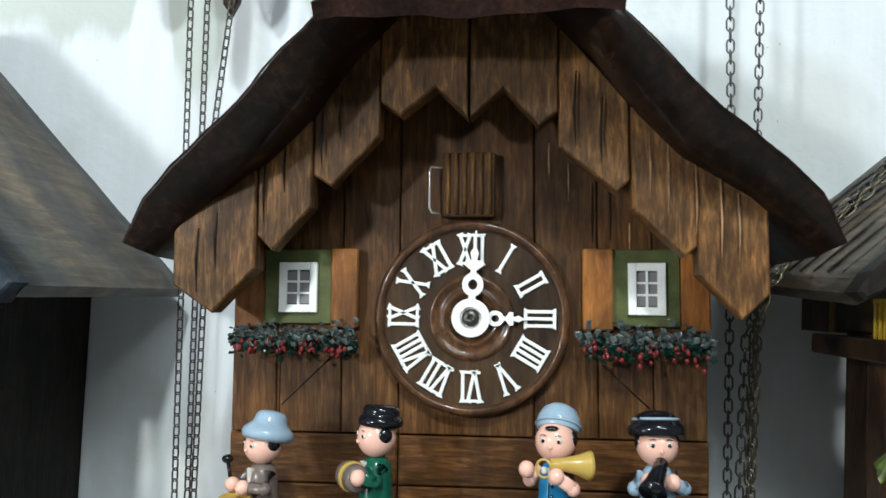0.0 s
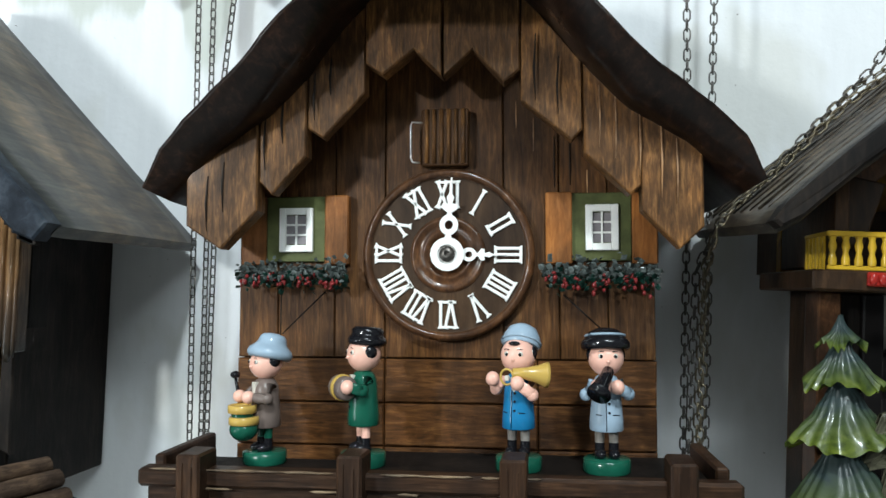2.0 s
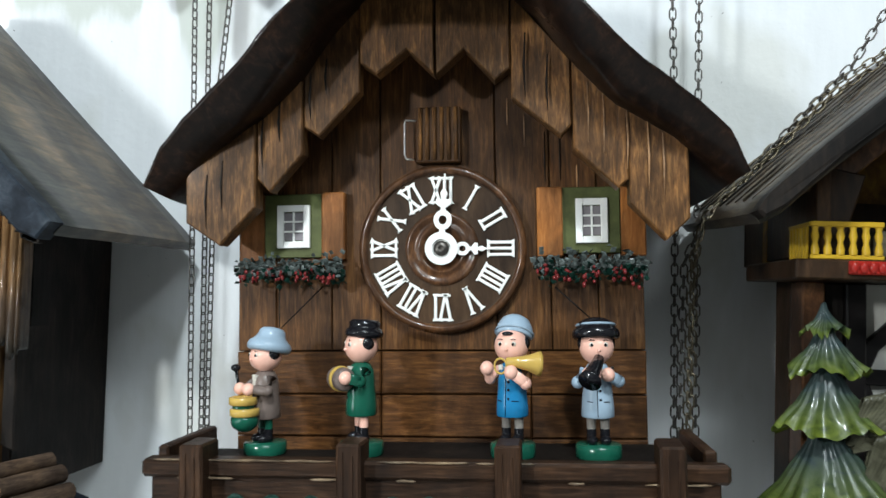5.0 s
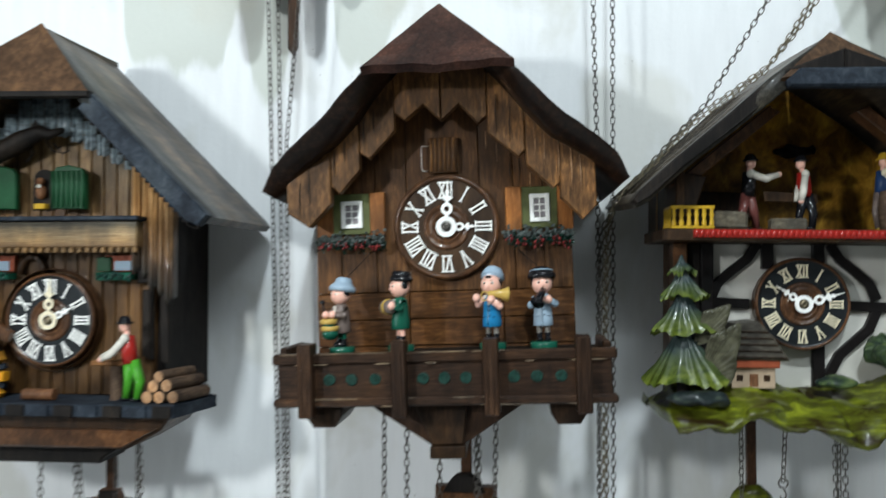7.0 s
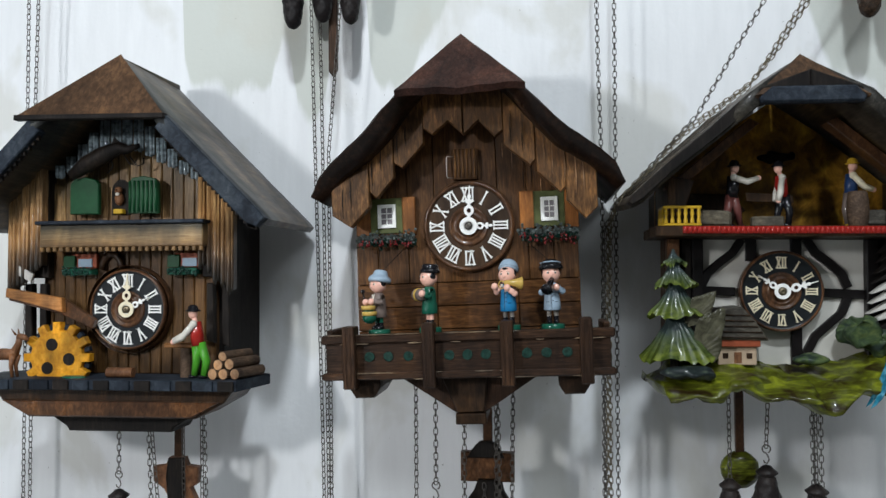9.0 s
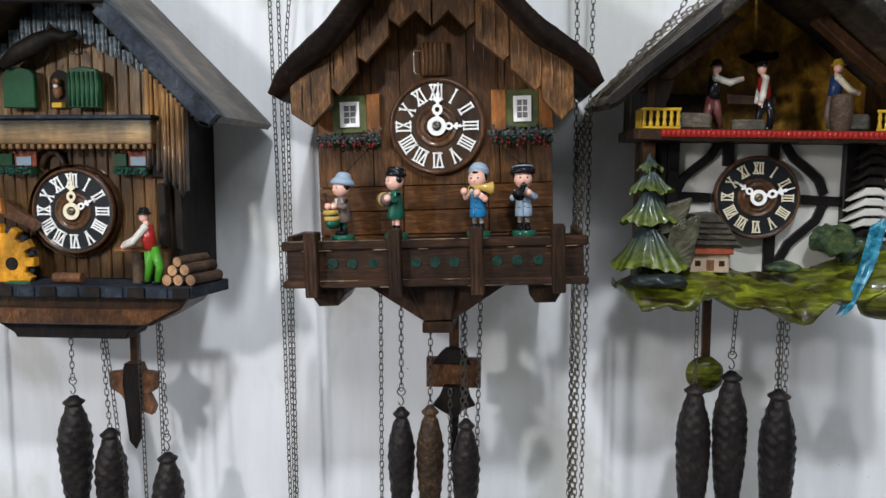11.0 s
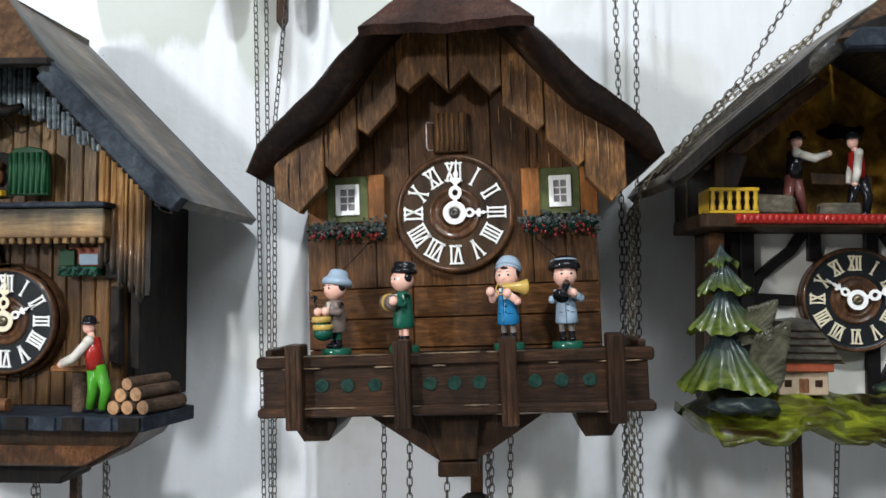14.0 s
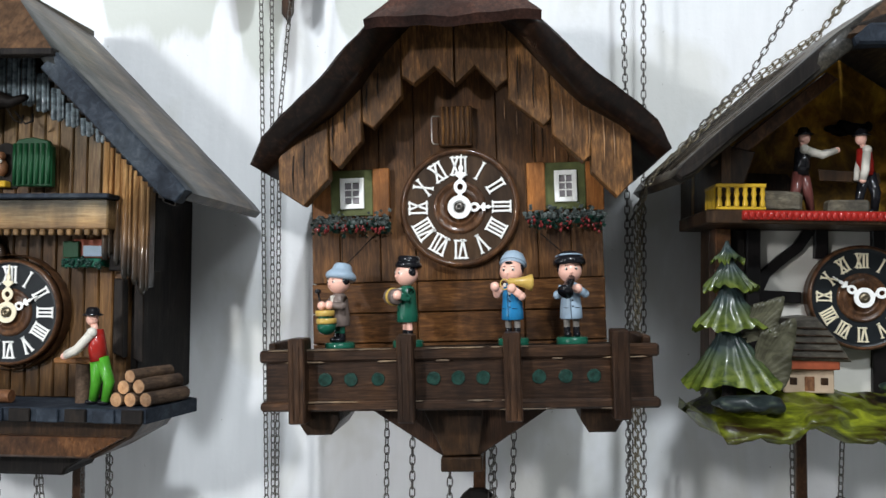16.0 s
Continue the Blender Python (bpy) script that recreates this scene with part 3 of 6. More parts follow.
def hip_front(left, right, peak, thick, wave, nx=14, nz=6):
    """Hipped front of a roof, a triangular slab with a slightly wavy lower edge."""
    l, r, p = Vector(left), Vector(right), Vector(peak)
    norm = (r - l).cross(p - l).normalized()
    if norm.y > 0:
        norm = -norm
    top, v, f = [], [], []
    for k in range(nz + 1):
        t = k / nz
        for i in range(nx + 1):
            u = i / nx
            q = (l + (r - l) * u) * (1 - t) + p * t
            if k == 0:
                q = q + Vector((0, 0, wave * math.sin(u * 9.0) + wave * 0.6 * math.sin(u * 23)))
            top.append(q)
    v = top + [q - norm * thick for q in top]
    w, n = nx + 1, len(top)
    for k in range(nz):
        for i in range(nx):
            a = k * w + i
            f += [(a, a + 1, a + w + 1, a + w), (n + a, n + a + 1, n + a + w + 1, n + a + w)]
        for i in (0, nx):
            a = k * w + i
            f.append((a, a + w, n + a + w, n + a))
    f += [(i, i + 1, n + i + 1, n + i) for i in range(nx)]
    return Solid().add(v, f)


def window(clock, x0, x1, z0, z1, y):
    """Little lattice window: white frame with six panes on an olive board."""
    cx, cz = (x0 + x1) / 2, (z0 + z1) / 2
    w = part("window", Solid().box(x0 - 0.0085, x1 + 0.0075, y, y + 0.003, z0 - 0.006, z1 + 0.007, 0.0005), SAGE, clock, "olive green window board")
    fr = Solid()
    e = 0.0042
    for b in ((x0, x0 + e, z0, z1), (x1 - e, x1, z0, z1), (x0 + e, x1 - e, z0, z0 + e), (x0 + e, x1 - e, z1 - e, z1)):
        fr.box(b[0], b[1], y - 0.0022, y + 0.001, b[2], b[3], 0.0004)
    fr.box(cx - 0.0006, cx + 0.0006, y - 0.0016, y + 0.001, z0 + e, z1 - e, 0.0002)
    for k in (1, 2):
        z = z0 + e + (z1 - z0 - 2 * e) * k / 3
        fr.box(x0 + e, x1 - e, y - 0.0015, y + 0.001, z - 0.0006, z + 0.0006, 0.0002)
    part("window_frame", fr, IVORY, w, "white lattice window frame")
    for i in (0, 1):
        for k in (0, 1, 2):
            a, b = (x0 + e, cx - 0.0006) if i == 0 else (cx + 0.0006, x1 - e)
            h = (z1 - z0 - 2 * e) / 3
            part("pane", Solid().box(a, b, y - 0.0006, y + 0.001, z0 + e + k * h + 0.0006, z0 + e + k * h + h - 0.0006, 0.0002), PANE, w)


def garland(clock, x0, x1, z, seed):
    """Flower box trim: a row of spiky grey-green leaves with red berries."""
    rng = random.Random(seed)
    g, d, b = Solid(), Solid(), Solid()
    for k in range(560):
        x, y, zz = rng.uniform(x0, x1), rng.uniform(-0.013, 0.002), z + rng.gauss(0, 0.0036)
        a, up = rng.uniform(0, 6.28), rng.uniform(-0.6, 0.8)
        way = Vector((math.cos(a), -abs(math.sin(a)) - 0.3, up)).normalized()
        ln, wd = rng.uniform(0.0030, 0.0060), rng.uniform(0.0010, 0.0022)
        side = way.cross(Vector((0, 1, 0.3))).normalized() * wd
        p = Vector((x, y, zz))
        lift = Vector((0, -0.0008, 0.0008))
        (g if zz > z - 0.0008 + rng.gauss(0, 0.002) else d).add([p, p + way * ln * 0.5 + side, p + way * ln, p + way * ln * 0.5 - side, p + way * ln * 0.5 + lift], [(0, 1, 4), (1, 2, 4), (2, 3, 4), (3, 0, 4)])
    for k in range(8):
        cx = x0 + (x1 - x0) * (k + rng.uniform(0.2, 0.8)) / 8
        cz = z - 0.0040 + rng.gauss(0, 0.0014)
        for i in range(7):
            b.ball((cx + rng.gauss(0, 0.0016), -0.0125 + rng.uniform(-0.002, 0.002), cz + rng.gauss(0, 0.0018)), (rng.uniform(0.0007, 0.0015), rng.uniform(0.0007, 0.0015), rng.uniform(0.0009, 0.0019)), 6, 5)
    ob = part("flower_garland", g, LEAF, clock, "spiky grey-green artificial foliage")
    part("dark_foliage", d, LEAF_DARK, ob, "dark green foliage")
    part("blossom", b, BERRY, ob, "dull red blossoms")


def middle_clock():
    clock = empty("cuckoo_clock", Matrix.Translation((0, 0, HUB)) @ Matrix.Rotation(-radians(TILT), 4, "Y"), "dark walnut chalet cuckoo clock with four musicians on its balcony", "cuckoo clock", "cuckoo clocks on the wall")
    inner = [(i[0], i[1]) for _, i, _ in SLOPE][::-1]

    def under(x):
        x = abs(x)
        for (x0, z0), (x1, z1) in zip(inner, inner[1:]):
            if x0 <= x <= x1:
                return z0 + (z1 - z0) * (x - x0) / (x1 - x0)
        return inner[-1][1]

    # case behind the front
    part("case", Solid().box(-0.122, 0.116, 0.0145, WALL - 0.004, -0.165, 0.085, 0.001).prism([(-0.122, 0.085), (0.116, 0.085), (0.06, 0.12), (0.0, 0.18), (-0.06, 0.12)], 0.0145, WALL - 0.004), INNER, clock)
    part("front_backing", Solid().box(-0.1302, 0.1203, 0.0143, 0.0180, -0.161, 0.010, 0.0004), INNER, clock)
    # front planks: upright above, level below
    edges = [-0.131, -0.106, -0.070, -0.039, 0.033, 0.066, 0.094, 0.121]
    for a, b in zip(edges, edges[1:]):
        g = 0.0003
        part("plank", lumpy(Solid().prism([(a + g, -0.062), (b - g, -0.062), (b - g, under(b) + 0.001), (a + g, under(a) + 0.001)], 0.0060, 0.0144, 0.0006), 0.0004, 90), WALNUT, clock)
    for z0, z1 in ((-0.0885, -0.0628), (-0.1145, -0.0893), (-0.162, -0.1153)):
        for a, b in ((-0.131, -0.0395), (-0.0388, 0.0525), (0.0532, 0.121)):
            part("board", lumpy(Solid().prism([(a, z0), (b, z0), (b, z1), (a, z1)], 0.0056, 0.0144, 0.0009), 0.0004, 90, 3), WALNUT_ACROSS, clock)
    # slanting scored braces beside the dial
    for pts in (((-0.076, -0.022), (-0.103, -0.048)), ((-0.104, -0.022), (-0.104, -0.052)), ((0.068, -0.024), (0.092, -0.046))):
        part("brace_groove", Solid().tube([(x, 0.0061, z) for x, z in pts], 0.0005, 5), EBONY, clock, "dark carved score line")
    # pointed gable boards
    low = [(-0.148, 0.016), (-0.127, 0.002), (-0.1052, 0.024), (-0.105, 0.041), (-0.097, 0.033), (-0.0772, 0.055), (-0.077, 0.071), (-0.068, 0.065), (-0.0432, 0.091), (-0.043, 0.107), (-0.033, 0.100), (-0.015, 0.114), (0.001, 0.098), (0.018, 0.113), (0.035, 0.094), (0.0442, 0.101), (0.0444, 0.084), (0.072, 0.061), (0.0782, 0.067), (0.0784, 0.053), (0.103, 0.030), (0.1088, 0.035), (0.109, 0.022), (0.129, 0.001), (0.142, 0.013)]
    cuts = [-0.148, -0.1051, -0.0771, -0.0431, 0.001, 0.0443, 0.0783, 0.1089, 0.142]
    for k, (a, b) in enumerate(zip(cuts, cuts[1:])):
        step = 0.0011 * ((k * 7) % 3 - 1)
        part("gable_board", lumpy(Solid().prism(clip_strip(low, a + 0.0003, b - 0.0003, lambda x: under(x) + 0.004), -0.034 + step, -0.022, 0.0009), 0.0005, 80, k), GABLE, clock)
    for x, z0, z1 in ((-0.135, 0.012, 0.044), (-0.1255, 0.023, 0.052), (-0.101, 0.047, 0.078), (-0.0907, 0.062, 0.086), (-0.072, 0.075, 0.102), (-0.0627, 0.089, 0.110), (0.0525, 0.083, 0.120), (0.065, 0.075, 0.107)):
        part("score_mark", Solid().tube([(x, -0.0353, z0), (x - 0.0006, -0.0355, (z0 + z1) / 2), (x + 0.0003, -0.0353, z1)], [0.0002, 0.0008, 0.0004], 5), EBONY, clock, "dark carved score mark")
    for x, z0, z1 in ((0.087, 0.056, 0.090), (0.0955, 0.0495, 0.088), (0.1195, 0.028, 0.067), (0.1275, 0.025, 0.060), (0.1082, 0.040, 0.074)):
        part("score_mark", Solid().tube([(x, -0.0353, z0), (x + 0.0005, -0.0355, (z0 + z1) / 2), (x, -0.0353, z1)], [0.0002, 0.0006, 0.0003], 5), LOGEND, clock, "pale rubbed score mark")
    for x, z0, z1, mat in ((0.0407, 0.076, 0.093, LOGEND), (0.051, 0.062, 0.082, LOGEND), (0.0632, 0.040, 0.071, EBONY), (0.0725, 0.041, 0.067, EBONY), (0.0825, 0.036, 0.050, LOGEND)):
        part("score_mark", Solid().tube([(x, 0.0060, z0), (x, 0.0056, (z0 + z1) / 2), (x, 0.0060, z1)], [0.0002, 0.0005, 0.0003], 5), mat, clock, "thin carved score mark")
    # roof
    part("roof", roof_side(SLOPE, -1, 0.002, WALL - 0.02, 1.0, bevel=0.018), ROOF, clock, "black-brown carved roof slope")
    part("roof", roof_side(SLOPE, 1, 0.002, WALL - 0.02, 5.0, bevel=0.018), ROOF, clock, "black-brown carved roof slope")
    hip = part("roof_front", lumpy(hip_front((-0.064, -0.089, 0.1375), (0.071, -0.089, 0.1375), (0.002, -0.031, 0.2095), 0.009, 0.0012), 0.0008, 60), HIP, clock, "red-brown hipped roof front")
    for x, z in ((-0.040, 0.150), (0.022, 0.147), (0.046, 0.149), (-0.014, 0.156)):
        t = (z - 0.1375) / 0.072
        y = -0.089 + 0.058 * t
        part("score_mark", Solid().tube([(x, y - 0.0003, z - 0.006), (x + 0.001, y + 0.0092, z + 0.006)], 0.0007, 5), GABLE, hip, "pale rubbed score mark")
    # dial
    dial(clock, 0, 0.0, 0, 0.0515, DIAL, RIM, IVORY, 0.0275, 0.0442, 91, 3.5, IVORY, 0.5, bar=0.00115)
    # cuckoo door
    door = part("cuckoo_door", Solid().box(-0.0155, 0.0125, -0.0015, 0.0055, 0.053, 0.0872, 0.0007), WALNUT, clock, "closed fluted cuckoo door")
    for k in range(6):
        x = -0.0125 + k * 0.0044
        part("flute", Solid().tube([(x, -0.0016, 0.0545), (x, -0.0018, 0.087)], 0.0013, 8), GABLE, door)
    part("door_wire", Solid().tube([(-0.0150, -0.002, 0.079), (-0.0215, -0.002, 0.0795), (-0.0222, -0.002, 0.077), (-0.0222, -0.002, 0.058), (-0.0210, -0.002, 0.0553), (-0.0165, -0.002, 0.0548)], 0.00055, 6), STEEL, door, "bent steel wire")
    # windows, shutters and flowers
    window(clock, -0.104, -0.083, 0.002, 0.029, 0.0025)
    window(clock, 0.081, 0.100, 0.002, 0.029, 0.0025)
    for x0, x1, y in ((-0.1285, -0.1128, 0.0020), (-0.0750, -0.0602, -0.0015), (0.0578, 0.0732, -0.001), (0.1078, 0.1225, 0.0020)):
        part("shutter", Solid().box(x0, x1, y, 0.0055, -0.006, 0.0362, 0.0008), SHUTTER, clock, "orange-brown shutter")
    garland(clock, -0.126, -0.060, -0.0125, 5)
    garland(clock, 0.057, 0.121, -0.0125, 9)
    # balcony
    bal = part("balcony_front", lumpy(Solid().box(-0.150, 0.146, -0.0700, -0.0630, -0.158, -0.116, 0.0008), 0.0005, 60), BALCONY, clock)
    for z0, z1 in ((-0.1235, -0.1135), (-0.1610, -0.1535)):
        part("rail", lumpy(Solid().box(-0.154, 0.150, -0.0735, -0.0615, z0, z1, 0.0018), 0.0007, 50, z0), BALCONY, bal)
    rng = random.Random(12)
    for z, y, count in ((-0.1139, -0.0733, 9), (-0.1232, -0.0736, 6), (-0.1538, -0.0735, 7), (-0.1607, -0.0734, 5)):
        for k in range(count):
            x, ln = rng.uniform(-0.150, 0.112), rng.uniform(0.008, 0.034)
            part("worn_edge", lumpy(Solid().tube([(x + ln * t, y, z) for t in (0, 0.15, 0.4, 0.7, 0.9, 1.0)], [0.0001, 0.0006, 0.0008, 0.0005, 0.0006, 0.0001], 6), 0.0004, 200, k), WORN, bal, "pale rubbed edge")
    for x, top in ((-0.1225, -0.1045), (-0.0392, -0.1032), (0.0415, -0.1032), (0.1213, -0.1025)):
        part("post", lumpy(Solid().box(x - 0.0064, x + 0.0064, -0.0830, -0.0600, -0.1690, top, 0.0012).box(x - 0.0030, x - 0.0024, -0.0836, -0.0829, -0.166, top - 0.004, 0.0002).box(x + 0.0018, x + 0.0025, -0.0836, -0.0829, -0.166, top - 0.006, 0.0002), 0.0006, 60, x), POST, bal)
    for x in (-0.103, -0.083, -0.062, -0.019, 0.0, 0.019, 0.061, 0.081, 0.102):
        part("painted_dot", lumpy(Solid().prism([(x + 0.0053 * math.cos(a), -0.137 + 0.0053 * math.sin(a)) for a in np.linspace(0, 6.283, 19)[:-1]], -0.0711, -0.0695, 0.0002), 0.0006, 160, x), DOT, bal, "worn dark green painted dot")
    for x0, x1 in ((-0.150, -0.144), (0.139, 0.146)):
        part("side_rail", lumpy(Solid().box(x0, x1, -0.062, 0.0056, -0.158, -0.1085, 0.0012), 0.0005, 60), BALCONY, clock)
    part("balcony_floor", Solid().box(-0.048, 0.139, -0.0625, 0.0055, -0.124, -0.1175, 0.0005).box(-0.144, -0.048, -0.0625, -0.022, -0.124, -0.1175, 0.0005), EBONY, clock, "dark balcony floor with an open slot")
    for x in (-0.112, 0.108):
        part("bracket", lumpy(Solid().prism([(x - 0.016, -0.160), (x + 0.017, -0.160), (x + 0.017, -0.171), (x + 0.010, -0.1815), (x - 0.010, -0.1815), (x - 0.016, -0.172)], -0.058, 0.01, 0.0012), 0.0004, 60), INNER, clock)
    part("console", lumpy(Solid().prism([(-0.076, -0.1615), (0.073, -0.1615), (0.0145, -0.200), (0.0145, -0.2105), (-0.0155, -0.2105), (-0.0155, -0.2010)], -0.046, 0.02, 0.001), 0.0005, 50), POST, clock, "triangular dark wooden console")
    part("console_block", lumpy(Solid().prism([(-0.030, -0.1625), (0.018, -0.1625), (0.0135, -0.199), (-0.0145, -0.1995)], -0.0525, -0.045, 0.001).box(-0.0165, 0.0155, -0.055, -0.044, -0.2115, -0.2005, 0.001), 0.0005, 50), INNER, clock)
    return clock


middle_clock()


# ---- painted wooden musicians on the balcony ----
def place(x, z, face, y=-0.036):
    """A pose on the middle clock's balcony: x, the height of the feet and the way it faces, in degrees from the front."""
    return Matrix.Translation((0, 0, HUB)) @ Matrix.Rotation(-radians(TILT), 4, "Y") @ Matrix.Translation((x, y, z)) @ Matrix.Rotation(radians(face), 4, "Z")


def drum_bell(s, a, b, r0, r1, n=14):
    """A cone-like horn from a to b."""
    a, b = Vector(a), Vector(b)
    pts = [a + (b - a) * t for t in (0, 0.35, 0.7, 0.9, 1.0)]
    s.tube(pts, [r0, r0 + (r1 - r0) * 0.18, r0 + (r1 - r0) * 0.5, r0 + (r1 - r0) * 0.82, r1], n)


SIZE = {"felt": (1.0, 1.0, 0.97), "top": (1.02, 1.02, 1.07), "cap": (1.02, 1.02, 1.07), "bowler": (1.02, 1.02, 1.06)}


def musician(name, m, coat, hat, hat_kind, legs, tool, label, sleeve=None, arms="both"):
    """One turned and lacquered doll, 73 mm high, front towards -y; a single plain mesh."""
    mats = [coat, hat, SKIN, legs, BLACK, BOTTLE, GOLD, TAUPE, SHIRT, sleeve or coat, POWDER]
    s = Solid()
    s.slot = 5
    s.ring([(0.0118, 0), (0.0122, 0.0006), (0.0122, 0.0062), (0.0114, 0.0070), (0.0001, 0.0070)], segs=28)
    s.slot = 4
    for x in (-0.0036, 0.0036):
        s.ball((x, -0.0018, 0.0090), (0.0031, 0.0052, 0.0028))
        s.ring([(0.0027, 0.0085), (0.0026, 0.0145)], (x, 0, 0), segs=12)
    s.slot = 3
    for x in (-0.0036, 0.0036):
        s.ring([(0.0024, 0.0140), (0.0026, 0.0215)], (x, 0, 0), segs=12)
    s.slot = 0
    s.ring([(0.0082, 0.0205), (0.0088, 0.0212), (0.0086, 0.0260), (0.0078, 0.0345), (0.0075, 0.0400), (0.0070, 0.0440), (0.0052, 0.0472), (0.003, 0.0485)], segs=26)
    s.slot = 8
    s.prism([(-0.0020, 0.0462), (0.0020, 0.0462), (0.0012, 0.0400), (0.0, 0.0385), (-0.0012, 0.0400)], -0.0076, -0.0040, 0.0003)
    s.slot = 2
    s.ring([(0.003, 0.0470), (0.003, 0.0500)], segs=12)
    s.ball((0, 0, 0.0565), (0.0093, 0.0092, 0.0090), 22, 14)
    s.ball((0, -0.0093, 0.0552), 0.0010, 8, 6)
    for x in (-0.0036, 0.0036):
        s.slot = 8
        s.ball((x, -0.0078, 0.0578), (0.0015, 0.0010, 0.0014), 10, 7)
        s.slot = 4
        s.ball((x, -0.0085, 0.0577), (0.0009, 0.0006, 0.0009), 8, 6)
        s.tube([(x - 0.0014, -0.0084, 0.0600), (x, -0.0085, 0.0604), (x + 0.0014, -0.0083, 0.0600)], 0.0002, 5)
    for x in (-0.0082, 0.0082):
        s.ball((x, 0.0008, 0.0580), (0.0020, 0.0036, 0.0034), 10, 7)
    s.ball((0, -0.0066, 0.0630), (0.0032, 0.0022, 0.0012), 10, 7)
    s.slot = 1
    back = {"felt": -13, "top": -5, "cap": -27, "bowler": -9}[hat_kind]
    s.turn = Matrix.Translation((0, 0, 0.0565)) @ Matrix.Rotation(radians(back), 4, "X") @ Matrix.Translation((0, 0, -0.0617)) @ Matrix.Diagonal((1.12, 1.12, 1.12, 1))
    if hat_kind == "felt":
        s.ring([(0.0080, 0.0580), (0.0098, 0.0576), (0.0111, 0.0588), (0.0114, 0.0606), (0.0106, 0.0626), (0.0090, 0.0640), (0.0076, 0.0654), (0.0070, 0.0672), (0.0066, 0.0688), (0.0052, 0.0702), (0.0026, 0.0708), (0.0001, 0.0710)], (0.0, 0.0010, 0), segs=30)
    elif hat_kind == "top":
        s.ring([(0.0080, 0.0592), (0.0094, 0.0600), (0.0097, 0.0616), (0.0090, 0.0630), (0.0081, 0.0636), (0.0078, 0.0648), (0.0081, 0.0662), (0.0066, 0.0676), (0.0001, 0.0680)], (0, 0.0012, 0), segs=28)
    elif hat_kind == "cap":
        s.ring([(0.0085, 0.0600), (0.0090, 0.0612), (0.0088, 0.0650), (0.0070, 0.0685), (0.0040, 0.0704), (0.0001, 0.0710)], (0, 0.0018, 0), segs=26)
        s.slot = 10
        s.tube([(0.0092 * math.cos(a), 0.0018 + 0.0092 * math.sin(a), 0.0622) for a in np.linspace(0, 6.28, 24)[:-1]], 0.0007, 6, True)
    else:
        s.ring([(0.0080, 0.0588), (0.0104, 0.0584), (0.0113, 0.0594), (0.0115, 0.0612), (0.0110, 0.0626), (0.0100, 0.0634), (0.0092, 0.0646), (0.0074, 0.0668), (0.0044, 0.0682), (0.0001, 0.0686)], (0, 0.0006, 0), segs=30)
        s.slot = 10
        s.tube([(0.0091 * math.cos(a), 0.0006 + 0.0091 * math.sin(a), 0.0650) for a in np.linspace(0, 6.28, 24)[:-1]], 0.0006, 6, True)

    s.turn = Matrix()

    def arm(side, elbow, wrist):
        s.slot = 9
        s.tube([(side * 0.0066, 0.0, 0.0440), elbow, wrist], [0.0031, 0.0033, 0.0028], 10)
        s.ball(elbow, 0.0033, 10, 7)
        s.slot = 2
        s.ball(wrist, 0.0037, 12, 8)

    if tool == "drum":
        arm(-1, (-0.0105, -0.0040, 0.0385), (-0.0075, -0.0120, 0.0380))
        arm(1, (0.0105, -0.0045, 0.0375), (0.0045, -0.0130, 0.0385))
        s.slot = 6
        s.ring([(0.0072, 0.0296), (0.0078, 0.0300), (0.0078, 0.0338), (0.0070, 0.0342), (0.0066, 0.0330)], (0, -0.0140, 0), segs=22)
        s.ring([(0.0076, 0.0232), (0.0082, 0.0236), (0.0082, 0.0272), (0.0076, 0.0276)], (0.001, -0.0135, 0), segs=22)
        s.slot = 5
        s.ball((0.001, -0.0135, 0.0205), (0.0078, 0.0078, 0.0066), 18, 10)
        s.ring([(0.006, 0.0270), (0.006, 0.0300)], (0, -0.0138, 0), segs=16)
        s.slot = 4
        s.tube([(-0.0085, -0.0122, 0.0385), (-0.0110, -0.0128, 0.0485)], 0.0009, 8)
        s.ball((-0.0112, -0.0129, 0.0500), (0.0028, 0.0028, 0.0022), 12, 8)
    elif tool == "accordion":
        arm(-1, (-0.0100, -0.0045, 0.0390), (-0.0080, -0.0125, 0.0410))
        arm(1, (0.0100, -0.0045, 0.0390), (0.0085, -0.0125, 0.0410))
        s.slot = 7
        prof = [(0.0001, -0.0078), (0.0052, -0.0078)] + [(0.0056 + 0.0006 * (k % 2), -0.0070 + 0.0014 * k) for k in range(11)] + [(0.0052, 0.0078), (0.0001, 0.0078)]
        s.ring(prof, (0, -0.0120, 0.0400), "x", 18)
        s.slot = 6
        s.ring([(0.0064, -0.0014), (0.0068, -0.0010), (0.0068, 0.0010), (0.0064, 0.0014)], (0, -0.0120, 0.0400), "x", 18)
    elif tool == "horn":
        arm(-1, (-0.0112, -0.0035, 0.0400), (-0.0108, -0.0100, 0.0455))
        arm(1, (0.0095, -0.0060, 0.0380), (0.0035, -0.0125, 0.0440))
        s.slot = 6
        drum_bell(s, (0.0010, -0.0128, 0.0492), (0.0165, -0.0030, 0.0478), 0.0022, 0.0066)
        s.tube([(-0.0020 + 0.0034 * math.cos(a), -0.0130, 0.0470 + 0.0038 * math.sin(a)) for a in np.linspace(0, 6.28, 18)[:-1]], 0.0006, 6, True)
        s.slot = 8
        s.box(-0.0026, -0.0006, -0.0150, -0.0128, 0.0452, 0.0478, 0.0003)
    else:
        arm(-1, (-0.0108, -0.0030, 0.0385), (-0.0060, -0.0110, 0.0432))
        arm(1, (0.0108, -0.0040, 0.0390), (0.0040, -0.0118, 0.0430))
        s.slot = 4
